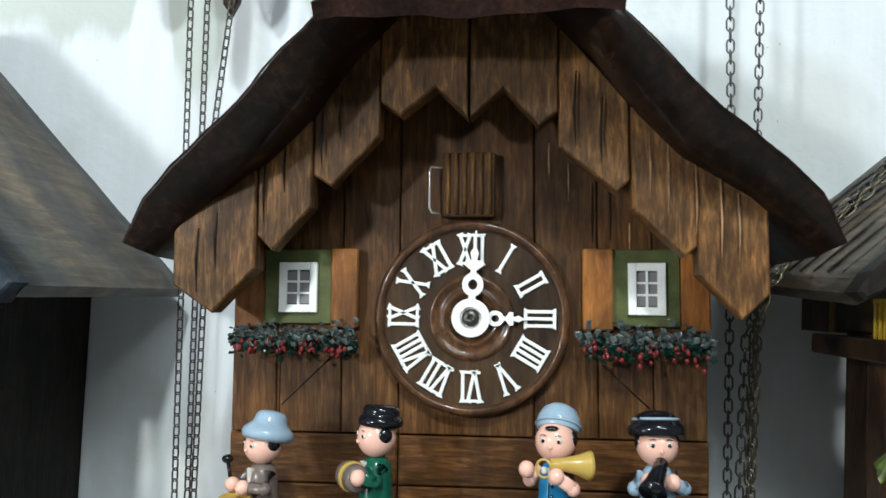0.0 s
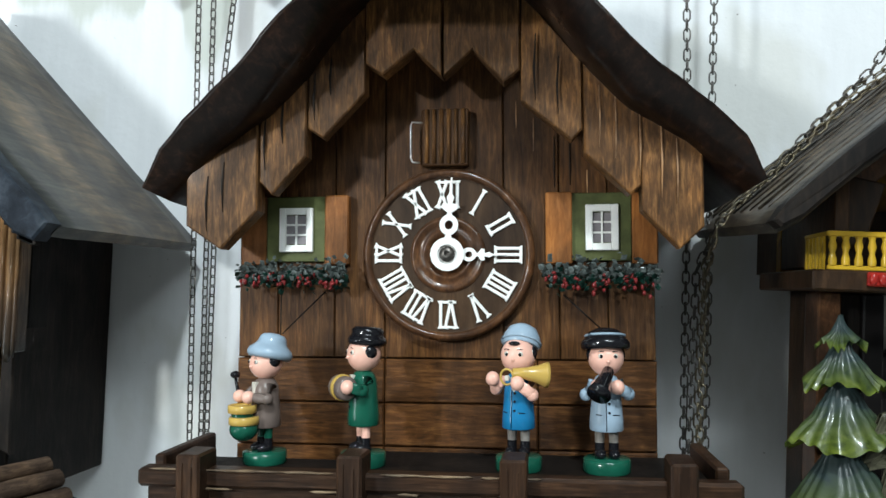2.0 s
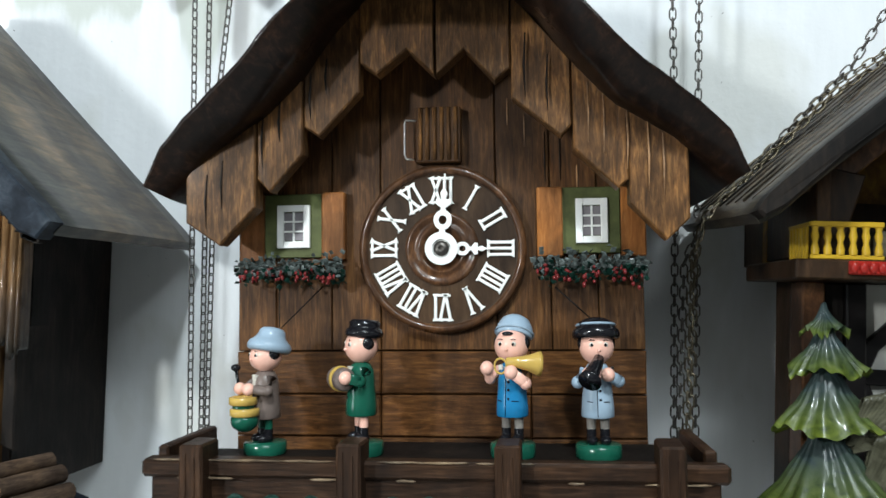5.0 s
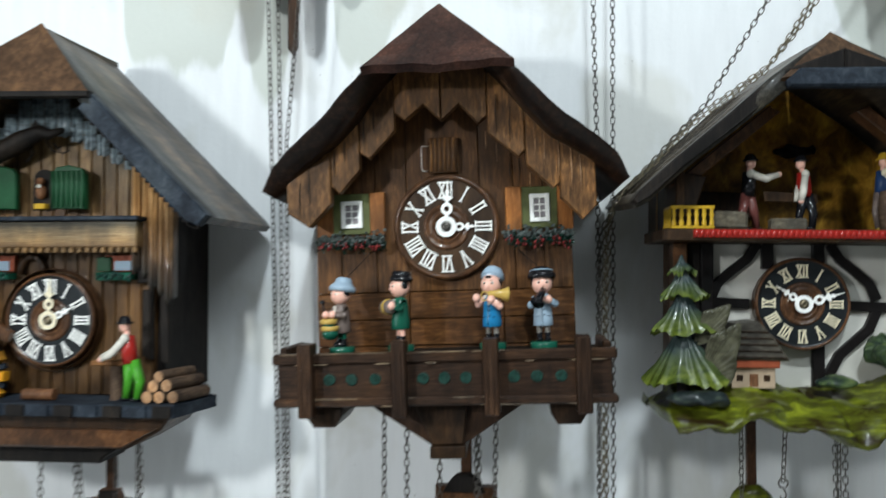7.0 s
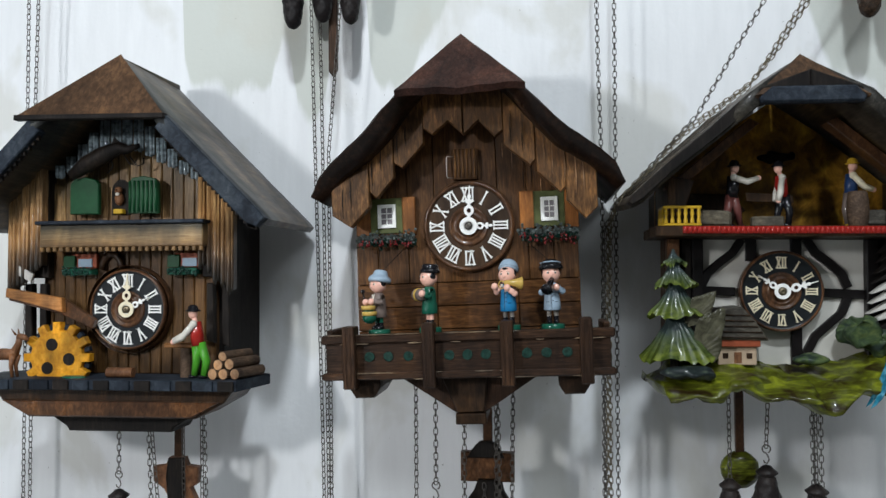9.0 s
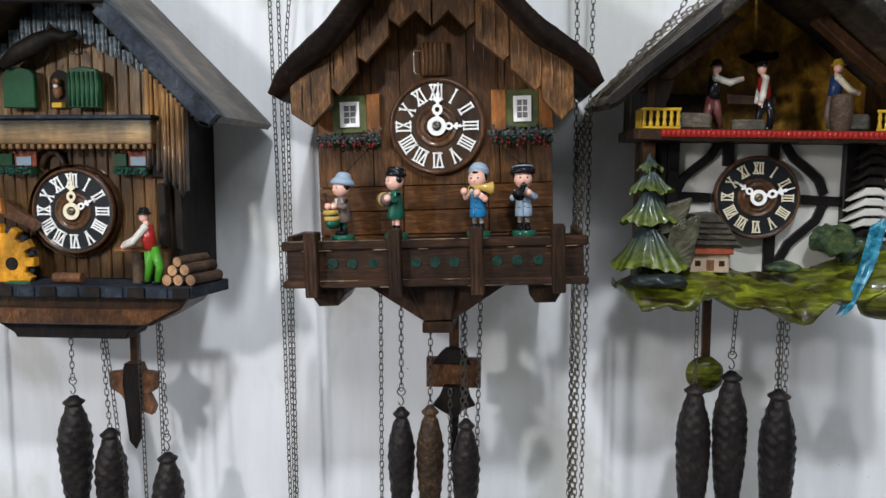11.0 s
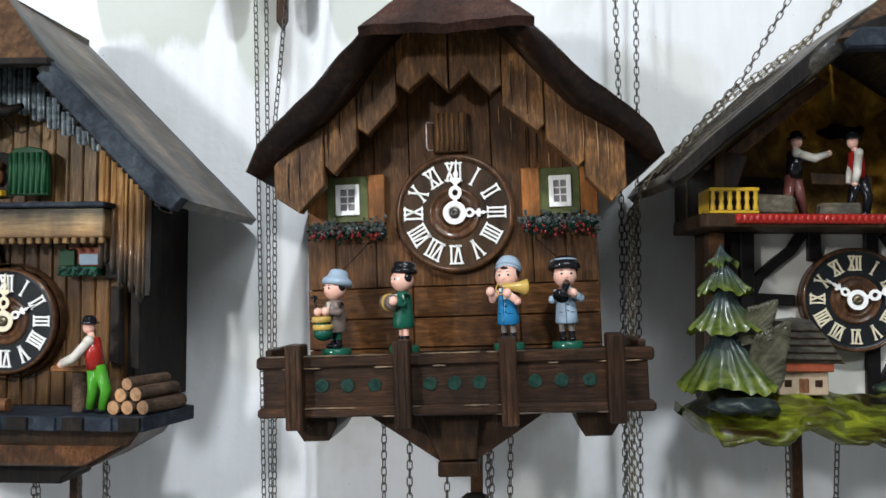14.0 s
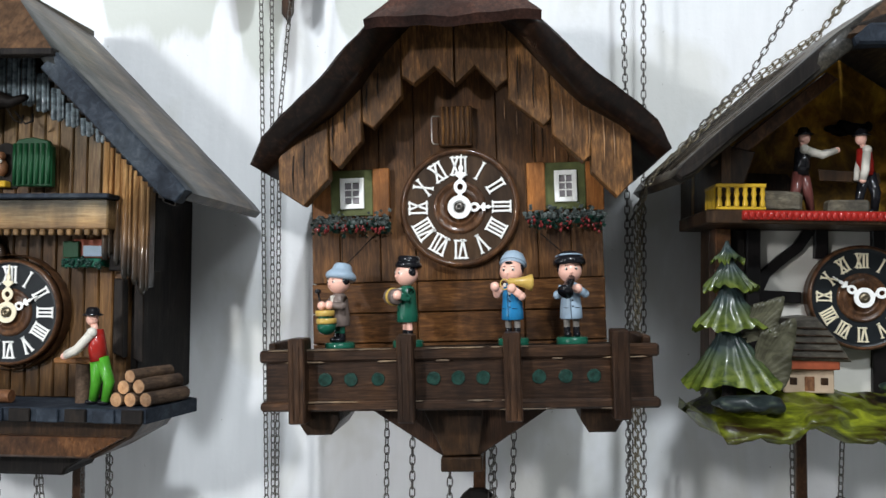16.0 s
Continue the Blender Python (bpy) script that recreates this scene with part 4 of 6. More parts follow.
        drum_bell(s, (0.0, -0.0088, 0.0510), (-0.0068, -0.0212, 0.0408), 0.0028, 0.0062)
    s.slot = 4
    if tool in ("horn", "pipe"):
        s.tube([(-0.0012, -0.0089, 0.0212), (-0.0012, -0.0087, 0.0260), (-0.0012, -0.0079, 0.0345), (-0.0012, -0.0075, 0.0400)], 0.00022, 5)
        for x0, x1 in ((-0.0062, -0.0036), (0.0022, 0.0056)):
            s.tube([(x0, -math.sqrt(0.0086 ** 2 - x0 * x0), 0.0290), (x1, -math.sqrt(0.0086 ** 2 - x1 * x1), 0.0288)], 0.00024, 5)
    for z in (0.0300, 0.0345, 0.0385):
        s.ball((0.0004, -0.0082 + (z - 0.030) * 0.05, z), 0.0007, 6, 5)
    ob = part(name, s, mats)
    ob.matrix_world = m @ Matrix.Diagonal((*SIZE[hat_kind], 1))
    return tagged(ob, label, "wooden figure", "musicians on the clock balcony")


FLOOR = -0.1172
musician("toy_drummer", place(-0.0985, FLOOR, -42), TAUPE, POWDER, "felt", BOTTLE, "drum", "taupe-coated wooden drummer doll with pale blue hat", TAUPE)
musician("toy_accordionist", place(-0.0425, FLOOR, -56), BOTTLE, BLACK, "top", SKIN, "accordion", "green-coated wooden accordion doll with black hat")
musician("toy_horn_player", place(0.0425, FLOOR, -16), BLUE, POWDER, "cap", GREYLEG, "horn", "blue-coated wooden doll playing a golden horn", SKIN)
musician("toy_piper", place(0.0890, FLOOR, 4), POWDER, BLACK, "bowler", GREYLEG, "pipe", "pale blue wooden doll with black hat and pipe")


# ---- chains, weights and pendulums ----
def link(s, p, way, wide, r, turned):
    """One oval link at p along way."""
    z = way.normalized()
    x = z.cross(Vector((0, 1, 0)))
    x = x.normalized() if x.length > 1e-3 else Vector((1, 0, 0))
    y = z.cross(x)
    u = x * 0.93 + y * 0.36 if turned else y * 0.93 - x * 0.36
    hl, hw = wide * 1.05, wide * 0.5
    loop = [(hw, -hl * 0.55), (hw, hl * 0.55), (hw * 0.6, hl * 0.92), (-hw * 0.6, hl * 0.92), (-hw, hl * 0.55), (-hw, -hl * 0.55), (-hw * 0.6, -hl * 0.92), (hw * 0.6, -hl * 0.92)]
    s.tube([p + u * a + z * b for a, b in loop], r, 5, True)


def chain(points, label, mat=None, wide=0.0044, r=0.00062, sway=0.0):
    """A hanging link chain along a polyline."""
    s, pts = Solid(), [Vector(p) for p in points]
    pitch, k, carry = wide * 1.62, 0, 0.0
    for a, b in zip(pts, pts[1:]):
        d, way = (b - a).length, (b - a).normalized()
        t = carry
        while t < d:
            link(s, a + way * t, way, wide, r, k % 2 == 0)
            k, t = k + 1, t + pitch
        carry = t - d
    return tagged(part("chain", s, mat or IRON), label, "chain", "clock chains")


TOP, END = HUB + 0.62, HUB - 0.62
# pulled chains of the clocks hung higher up
chain([(-0.2195, 0.1, TOP), (-0.2100, 0.1, HUB + 0.222), (-0.1965, 0.1, HUB - 0.276), (-0.190, 0.1, END)], "dark iron link chain hanging beside the clock")
chain([(-0.2080, 0.107, TOP), (-0.2010, 0.107, HUB + 0.222), (-0.1920, 0.107, HUB - 0.276), (-0.187, 0.107, END)], "dark iron link chain hanging beside the clock")
chain([(-0.150, 0.1, TOP), (-0.1790, 0.1, HUB + 0.222), (-0.1890, 0.1, HUB + 0.103), (-0.1860, 0.1, HUB - 0.276), (-0.184, 0.1, END)], "dark iron link chain hanging beside the clock")
chain([(0.148, 0.1, TOP), (0.1520, 0.1, HUB + 0.213), (0.1550, 0.1, HUB + 0.08), (0.1550, 0.1, HUB - 0.27), (0.155, 0.1, END)], "dark iron link chain hanging beside the clock")
chain([(0.1745, 0.108, TOP), (0.1730, 0.108, HUB + 0.212), (0.1705, 0.108, HUB - 0.266), (0.169, 0.108, END)], "dark iron link chain hanging beside the clock")
# chains that lie over the neighbour's roof and drop beside it
for way, x, y, mat in ((((0.440, 0.430), (0.298, 0.190), (0.262, 0.129), (0.222, 0.086), (0.194, 0.053)), 0.1515, 0.060, IRON), (((0.470, 0.400), (0.343, 0.194), (0.318, 0.158), (0.285, 0.134), (0.247, 0.107), (0.196, 0.055)), 0.1555, 0.056, BRASS), (((0.480, 0.398), (0.352, 0.200), (0.324, 0.166), (0.290, 0.142), (0.252, 0.116), (0.198, 0.060)), 0.1590, 0.064, BRASS)):
    chain([(a, y, HUB + b) for a, b in way] + [(0.167, y, HUB + 0.026), (x + 0.003, y, HUB - 0.004), (x, y, HUB - 0.114), (x - 0.002, y, END)], "brass-tinted link chain laid over a clock roof" if mat is BRASS else "dark iron chain laid over a clock roof", mat)
chain([(-0.606, 0.1, TOP), (-0.606, 0.1, END)], "dark iron link chain hanging on the wall")
chain([(-0.586, 0.1, TOP), (-0.602, 0.108, HUB + 0.1), (-0.602, 0.108, END)], "dark iron link chain hanging on the wall")


def cone_weight(x, y, top, length, radius, label, mat, hook=True, up=None):
    """Cast pine-cone weight with scales, on its hook; the chain above is a thing of its own."""
    w = empty("cone_weight", Matrix.Translation((x, y, top)), label, "clock weight", "cone weights")
    s = Solid()
    prof = []
    n = 64
    for k in range(n + 1):
        t = k / n
        r = radius * (0.46 + 0.54 * math.sin(min(1.0, t / 0.34) * math.pi / 2)) if t < 0.34 else radius * (1.0 - 0.42 * ((t - 0.34) / 0.66) ** 2.0) * math.sqrt(max(0.02, 1 - max(0, (t - 0.9) / 0.1) ** 2))
        prof.append((r, -0.013 - t * (length - 0.013)))
    s.ring(prof, segs=40)
    v = []
    for p in s.v:
        a, q = math.atan2(p.y, p.x), -p.z / 0.0105
        lift = 0.97 + 0.10 * abs(math.sin(3 * a + math.pi * q * 0.8) * math.sin(3 * a - math.pi * q * 0.8))
        v.append(Vector((p.x * lift, p.y * lift, p.z)))
    s.v = v
    part("cone", lumpy(s, 0.0009, 130, x), mat, w)
    part("cap", Solid().ring([(radius * 0.44, -0.0150), (radius * 0.40, -0.0130), (radius * 0.64, -0.0092), (radius * 0.66, -0.0078), (radius * 0.40, -0.0040), (radius * 0.24, -0.0010), (0.0016, 0.0)], segs=16), mat, w)
    if hook:
        c = [(0.0045 * math.cos(t), 0, 0.0175 + 0.0045 * math.sin(t)) for t in np.linspace(-1.2, 4.6, 16)]
        c += [(0.0018, 0, 0.0095), (0.0028, 0, 0.0055), (0.0008, 0, 0.0015), (-0.0022, 0, 0.0022), (-0.0032, 0, 0.0052)]
        part("hook", Solid().tube(c, 0.0008, 6), IRON, w, "bent iron wire hook")
    if up:
        chain([(x, y, top + (0.0225 if hook else 0.001)), (x + up[0], y, up[1])], "dark iron chain between clock case and weight")
    return w


def free_chain(x, y, z0, z1, dx=0.0):
    chain([(x, y, z0), (x + dx, y, z1)], "dark iron chain hanging under the clock case")


# under the middle clock
LAB = "black cast-iron pine cone weight on a chain"
cone_weight(-0.0430, 0.030, HUB - 0.315, 0.125, 0.0150, LAB, CONE, True, (0.0, HUB - 0.175))
cone_weight(-0.0100, 0.030, HUB - 0.312, 0.130, 0.0152, "rust-brown cast pine cone weight on a chain", CONE_RUST, False, (0.0005, HUB - 0.20))
cone_weight(0.0310, 0.030, HUB - 0.327, 0.125, 0.0156, LAB, CONE, False, (-0.002, HUB - 0.20))
free_chain(-0.0660, 0.03, HUB - 0.17, END)
free_chain(0.0470, 0.03, HUB - 0.17, END, -0.008)
free_chain(0.0265, 0.036, HUB - 0.18, HUB - 0.325)
free_chain(0.0120, 0.040, HUB - 0.30, END)


def leaf_pendulum(x, y, z, mats, label):
    """Carved pendulum: stick with a stepped block and leaf lobes."""
    p = empty("pendulum", Matrix.Translation((x, y, z)), label, "pendulum")
    part("rod", Solid().box(-0.0055, 0.0055, -0.003, 0.003, -0.045, 0.050, 0.0008), mats[0], p)
    part("block", lumpy(Solid().prism([(-0.031, -0.034), (-0.012, -0.034), (-0.010, -0.031), (0.010, -0.031), (0.012, -0.034), (0.031, -0.034), (0.031, -0.001), (-0.031, 0.0)], -0.009, 0.004, 0.0015), 0.0008, 60), mats[0], p)
    part("crown_carving", lumpy(Solid().prism([(-0.024, -0.006), (0.020, -0.006), (0.016, 0.002), (0.010, 0.010), (0.004, 0.013), (-0.008, 0.013), (-0.014, 0.008), (-0.018, 0.002)], -0.013, -0.005, 0.0015), 0.0012, 80), mats[1], p, "dark carved leaf crown")
    part("leaf_carving", lumpy(Solid().prism([(-0.012, -0.033), (0.016, -0.033), (0.020, -0.046), (0.025, -0.055), (0.012, -0.060), (0.002, -0.070), (-0.010, -0.063), (-0.024, -0.055), (-0.016, -0.044)], -0.011, 0.002, 0.0015), 0.0014, 90), mats[1], p, "dark carved leaves")
    part("tail", Solid().prism([(-0.005, -0.068), (0.006, -0.068), (0.004, -0.125), (-0.003, -0.125)], -0.004, 0.002, 0.001), mats[1], p)


leaf_pendulum(0.0155, 0.055, HUB - 0.262, (RIM, EBONY), "carved dark wooden leaf pendulum under the clock")

# ends of the clocks hung higher up
for x, z, r in ((-0.236, 0.405, 0.0155), (-0.1965, 0.412, 0.015), (-0.160, 0.408, 0.0152)):
    cone_weight(x, 0.10, HUB + z, 0.140, r, "black cast-iron pine cone weight hung high", CONE, False, (0, TOP + 0.1))
tagged(part("pendulum_stick", lumpy(Solid().prism([(-0.1930, HUB + 0.45), (-0.1815, HUB + 0.45), (-0.1815, HUB + 0.215), (-0.1870, HUB + 0.204), (-0.1930, HUB + 0.213)], 0.115, 0.121, 0.001), 0.0006, 60), POST), "dark wooden pendulum stick of a higher clock", "pendulum")
for x, z in ((0.470, 0.385), (0.505, 0.40)):
    cone_weight(x, 0.10, HUB + z, 0.138, 0.0165, "brown cast pine cone weight hung high", CONE_RUST, False, (0, TOP + 0.1))


# ---- small carved people of the side clocks ----
def carved_man(m, trousers, vest, shirt, hat, high, label, lean=0.0, reach=(0.5, -0.1), facing=1):
    """A small carved man, height high, in side view along x; a single plain mesh."""
    s, k = Solid(), high / 0.08
    s.turn = Matrix.Diagonal((k * facing, k, k, 1))
    s.slot = 0
    s.tube([(-0.004, -0.002, 0.003), (-0.006, -0.001, 0.018), (-0.002 + lean, 0, 0.036)], [0.0034, 0.0042, 0.0056], 9)
    s.tube([(0.008, 0.002, 0.003), (0.006, 0.002, 0.018), (0.001 + lean, 0, 0.036)], [0.0034, 0.0042, 0.0056], 9)
    s.slot = 4
    for x, y in ((-0.002, -0.002), (0.010, 0.002)):
        s.ball((x, y, 0.0022), (0.0052, 0.003, 0.0024), 10, 6)
    s.slot = 1
    s.tube([(lean, 0, 0.034), (0.001 + lean * 1.4, 0, 0.046), (0.001 + lean * 1.8, 0, 0.058)], [0.0066, 0.0070, 0.0058], 11)
    s.slot = 2
    top = Vector((0.001 + lean * 1.7, -0.006, 0.056))
    fist = Vector((reach[0] * 0.03 + lean * 1.7, -0.008, 0.044 + reach[1] * 0.03))
    s.tube([top, (top + fist) / 2 + Vector((0.001, -0.002, -0.005)), fist], [0.0034, 0.0035, 0.0026], 9)
    s.ball(top, 0.0040, 10, 7)
    rear = Vector((top.x, 0.006, 0.056))
    s.tube([rear, (rear + fist) / 2 + Vector((0.003, 0.001, -0.003)), fist + Vector((0.003, 0.006, 0.001))], [0.0034, 0.0033, 0.0024], 9)
    s.slot = 3
    s.ball(fist, 0.0028, 9, 6)
    s.tube([(0.001 + lean * 1.8, 0, 0.057), (0.002 + lean * 2, 0, 0.062)], 0.0026, 8)
    s.ball((0.003 + lean * 2.1, 0, 0.0665), (0.0048, 0.0044, 0.0056), 12, 8)
    s.slot = 4
    s.ring([(0.0046, 0.0686), (0.0074, 0.0688), (0.0078, 0.0697), (0.0054, 0.0708), (0.0050, 0.0735), (0.0032, 0.0755), (0.0001, 0.0758)], (0.0028 + lean * 2.1, 0, 0), segs=16)
    ob = part("carved_woodsman", lumpy(s, 0.0004, 160, high), [trousers, vest, shirt, SKIN, hat])
    ob.matrix_world = m
    return tagged(ob, label, "wooden figure", "carved men of the side clocks")


# ---- the sawmill clock ----
LX = -0.421


def sawmill_clock():
    clock = empty("cuckoo_clock", Matrix.Translation((LX, 0, HUB)), "brown and slate-blue sawmill cuckoo clock on the wall", "cuckoo clock", "cuckoo clocks on the wall")
    slope = [((0.2035, 0.008), (0.198, 0.002), -0.046), ((0.196, 0.0170), (0.186, 0.0065), -0.046), ((0.147, 0.066), (0.138, 0.055), -0.052), ((0.0885, 0.125), (0.080, 0.114), -0.058), ((0.008, 0.207), (0.008, 0.191), -0.010)]
    for side, seed in ((-1, 2.0), (1, 7.0)):
        cx = 0.0 if side > 0 else 0.016
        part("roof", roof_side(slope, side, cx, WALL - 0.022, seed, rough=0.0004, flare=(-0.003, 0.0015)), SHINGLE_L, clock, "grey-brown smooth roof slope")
        pts = [(side * o[0] + cx, o[1] + 0.0012) for o, i, y in slope[:4]]
        low = [(side * (i[0] - 0.003) + cx, i[1] - 0.003) for o, i, y in slope[:4]]
        part("barge_board", lumpy(Solid().prism(pts + low[::-1], -0.060, -0.046, 0.0012), 0.0003, 70), SLATE, clock, "slate-blue barge board")
        for k in range(3, 31):
            t = k / 31 * 2.999
            a, f = int(t), t - int(t)
            p = Vector(low[a]).lerp(Vector(low[min(a + 1, 3)]), f)
            part("trim_tooth", Solid().box(p.x - 0.0020, p.x + 0.0020, -0.054, -0.049, p.y - 0.0035, p.y + 0.003, 0.0004), EBONY, clock)
    part("roof_front", lumpy(hip_front((-0.088, -0.062, 0.128), (0.089, -0.062, 0.125), (0.010, -0.010, 0.2095), 0.006, 0.0), 0.0004, 60), HIP_L, clock, "warm brown hipped roof front")
    part("roof_edge", Solid().prism([(-0.089, 0.1235), (0.090, 0.1205), (0.090, 0.1265), (-0.089, 0.1295)], -0.0645, -0.055, 0.001), EBONY, clock, "black roof front edge")
    part("case", Solid().box(-0.118, 0.118, 0.040, WALL - 0.003, -0.175, 0.085, 0.001).prism([(-0.118, 0.085), (0.118, 0.085), (0.06, 0.125), (0.0, 0.17), (-0.06, 0.125)], 0.040, WALL - 0.003), EBONY, clock)
    # front planks
    for k in range(16):
        a, b = -0.112 + 0.014 * k, -0.112 + 0.014 * (k + 1)
        top = 0.175 - 1.0 * max(abs(a), abs(b))
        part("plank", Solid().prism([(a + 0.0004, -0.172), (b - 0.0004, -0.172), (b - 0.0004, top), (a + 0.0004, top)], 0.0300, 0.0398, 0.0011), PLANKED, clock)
    # hanging side boards
    for side in (-1, 1):
        for k, (x, z0, z1) in enumerate(((0.1035, -0.040, 0.082), (0.1125, -0.045, 0.074), (0.1215, -0.058, 0.066), (0.1300, -0.062, 0.060), (0.1385, -0.070, 0.050))):
            y = 0.006 + 0.003 * (k % 2)
            board = Solid().box(side * x - 0.0043, side * x + 0.0043, y, 0.018, z0, z1, 0.001)
            board.tube([(side * x - 0.0012, y, z0 - 0.006), (side * x - 0.0012, y, z0), (side * x - 0.0012, y, z1)], [0.0016, 0.0031, 0.0031], 10)
            board.tube([(side * x + 0.0028, y, z0 - 0.003), (side * x + 0.0028, y, z0 + 0.002), (side * x + 0.0028, y, z1)], [0.0008, 0.0015, 0.0015], 8)
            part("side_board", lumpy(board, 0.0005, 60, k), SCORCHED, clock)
        part("side_wall", Solid().prism([(side * 0.099, -0.055), (side * 0.142, -0.055), (side * 0.142, 0.040), (side * 0.099, 0.082)], 0.019, 0.0395, 0.001), EBONY, clock)
        for x, z0, z1 in ((0.1075, -0.130, -0.062), (0.127, -0.135, -0.062)):
            part("dark_batten", Solid().prism([(side * x - 0.005, z0), (side * x + 0.005, z0 - 0.004), (side * x + 0.004, z1), (side * x - 0.005, z1)], 0.022, 0.032, 0.001), EBONY, clock)
    # pewter fringe under the gable
    for k in range(-6, 7):
        x = 0.0045 + 0.0145 * k
        z0 = 0.108 - 0.5 * abs(x) - 0.0012 * (k % 2)
        z1 = max(z0 + 0.016, 0.160 - abs(x) * 0.98)
        strip = Solid()
        for dx, dz, r in ((-0.0036, 0.001, 0.0027), (0.0018, 0.0, 0.0030), (0.0052, 0.0016, 0.0014)):
            strip.tube([(x + dx, 0.0165, z0 + dz), (x + dx, 0.0160, z0 + dz + 0.001), (x + dx, 0.0150, z1)], [r * 0.8, r, r], 10)
        part("fringe_strip", lumpy(strip, 0.0004, 90, k), FRINGE, clock, "glossy pewter-black gable strip")
    # doors, doorway and bird
    for x0, x1, turn in ((-0.066, -0.029, 0), (0.009, 0.047, 0)):
        sh = part("door_leaf", Solid().prism([(x0, 0.022), (x1, 0.0215), (x1, 0.058), (x1 - 0.005, 0.064), ((x0 + x1) / 2, 0.067), (x0 + 0.005, 0.065), (x0, 0.058)], 0.010, 0.016, 0.001), SHUTGREEN, clock, "green ribbed door leaf")
        for k in range(7 if x0 > 0 else 0):
            x = x0 + 0.0025 + k * (x1 - x0 - 0.005) / 6
            part("rib", Solid().tube([(x, 0.0098, 0.0235), (x, 0.0096, 0.061)], 0.0017, 7), SHUTGREEN, sh)
    arch = [(-0.010 + 0.0125 * math.cos(a), 0.050 + 0.0155 * math.sin(a)) for a in np.linspace(0, math.pi, 12)]
    part("doorway", Solid().prism([(-0.0225, 0.022), (0.0025, 0.022)] + arch, 0.0285, 0.0305, 0.0003), EBONY, clock, "dark arched doorway")
    part("bird_chest", Solid().ball((-0.010, 0.0195, 0.0465), (0.0030, 0.0018, 0.0022), 10, 7), SHIRT, clock, "white painted chest")
    part("bird", Solid().ball((-0.010, 0.024, 0.041), (0.0055, 0.005, 0.008)).ball((-0.010, 0.022, 0.0515), 0.0045).tube([(-0.010, 0.018, 0.0515), (-0.010, 0.0145, 0.0508)], [0.0012, 0.0003], 6), DEERWOOD, clock, "small red-brown bird")
    part("perch", Solid().box(-0.016, -0.004, 0.020, 0.029, 0.0225, 0.0285, 0.0008), YELLOW, clock)
    # carved branch over the doorway
    br = Solid().tube([(-0.060, 0.004, 0.068), (-0.040, 0.003, 0.082), (-0.018, 0.002, 0.093), (0.002, 0.002, 0.101), (0.012, 0.001, 0.096), (0.028, 0.001, 0.101)], [0.006, 0.010, 0.010, 0.0075, 0.005, 0.003], 9)
    br.tube([(-0.005, 0.002, 0.100), (-0.002, 0.001, 0.111), (0.003, 0.001, 0.106)], [0.004, 0.003, 0.001], 7)
    for pts in (((-0.012, 0.088), (-0.008, 0.078), (-0.014, 0.070)), ((0.004, 0.096), (0.012, 0.084), (0.018, 0.080), (0.022, 0.086)), ((0.014, 0.090), (0.022, 0.078), (0.030, 0.080), (0.029, 0.088))):
        br.tube([(x, 0.006, z) for x, z in pts], 0.0009, 6)
    part("branch_carving", lumpy(br, 0.0026, 90), EBONY, clock, "black carved branch with tendrils")
    # beam with toothed edge
    beam = part("beam", Solid().box(-0.093, 0.111, -0.008, 0.029, -0.019, 0.008, 0.0012), BEAM, clock, "cream and blue-grey cross beam")
    part("beam_cap", Solid().box(-0.096, 0.114, -0.014, 0.029, 0.008, 0.0125, 0.001), SLATE, beam, "slate-blue beam cap")
    for k in range(25):
        x = -0.091 + 0.0083 * k
        part("tooth", Solid().box(x - 0.0024, x + 0.0024, -0.0078, -0.003, -0.0242, -0.0185, 0.0008), TAN_ACROSS, beam)
    # small windows with flower boxes
    for x in (-0.058, 0.076):
        wbox = part("window_box", Solid().box(x - 0.019, x + 0.019, 0.012, 0.029, -0.052, -0.044, 0.001), BOTTLE, clock, "green flower box")
        part("brick_panel", Solid().box(x - 0.013, x + 0.020, 0.022, 0.029, -0.043, -0.026, 0.0005), ROOFRED, wbox, "brick-red panel")
        part("window_pane", Solid().box(x - 0.003, x + 0.015, 0.0205, 0.0225, -0.042, -0.032, 0.0004), POWDER, wbox)
        part("green_leaf_panel", Solid().box(x - 0.021, x - 0.006, 0.018, 0.025, -0.043, -0.028, 0.0006), SHUTGREEN, wbox)
        rng, fl = random.Random(int(x * 1000)), Solid()
        for k in range(60):
            fl.ball((x + rng.uniform(-0.019, 0.019), 0.0115 + rng.uniform(-0.002, 0.002), -0.0475 + rng.gauss(0, 0.0025)), rng.uniform(0.0010, 0.0022), 6, 4)
        part("shrub", fl, LEAF_DARK, wbox, "dark green clustered leaves")
    part("arch_carving", Solid().tube([(-0.020 + 0.013 * math.cos(a), 0.026, -0.045 + 0.018 * math.sin(a)) for a in np.linspace(0, math.pi, 10)], 0.004, 8), INNER, clock)
    dial(clock, 0.005, 0.018, -0.0935, 0.0490, DIAL_BLACK, RIM, IVORY, 0.0265, 0.0425, 62, 2, IVORY, 0, cup=0.45, bar=0.00115, minute_mat=CREAM)
    part("dial_ring_back", Solid().ring([(0.0525, 0.0185), (0.0535, 0.021), (0.0535, 0.030)], (0.005, 0, -0.0935), "y", 48, False), RIM, clock)
    # base
    base = part("base_platform", lumpy(Solid().prism([(-0.160, -0.1842), (0.160, -0.1842), (0.160, -0.1722), (-0.160, -0.1722)], -0.030, 0.05, 0.001), 0.0004, 60), SLATE, clock, "slate-blue base platform")
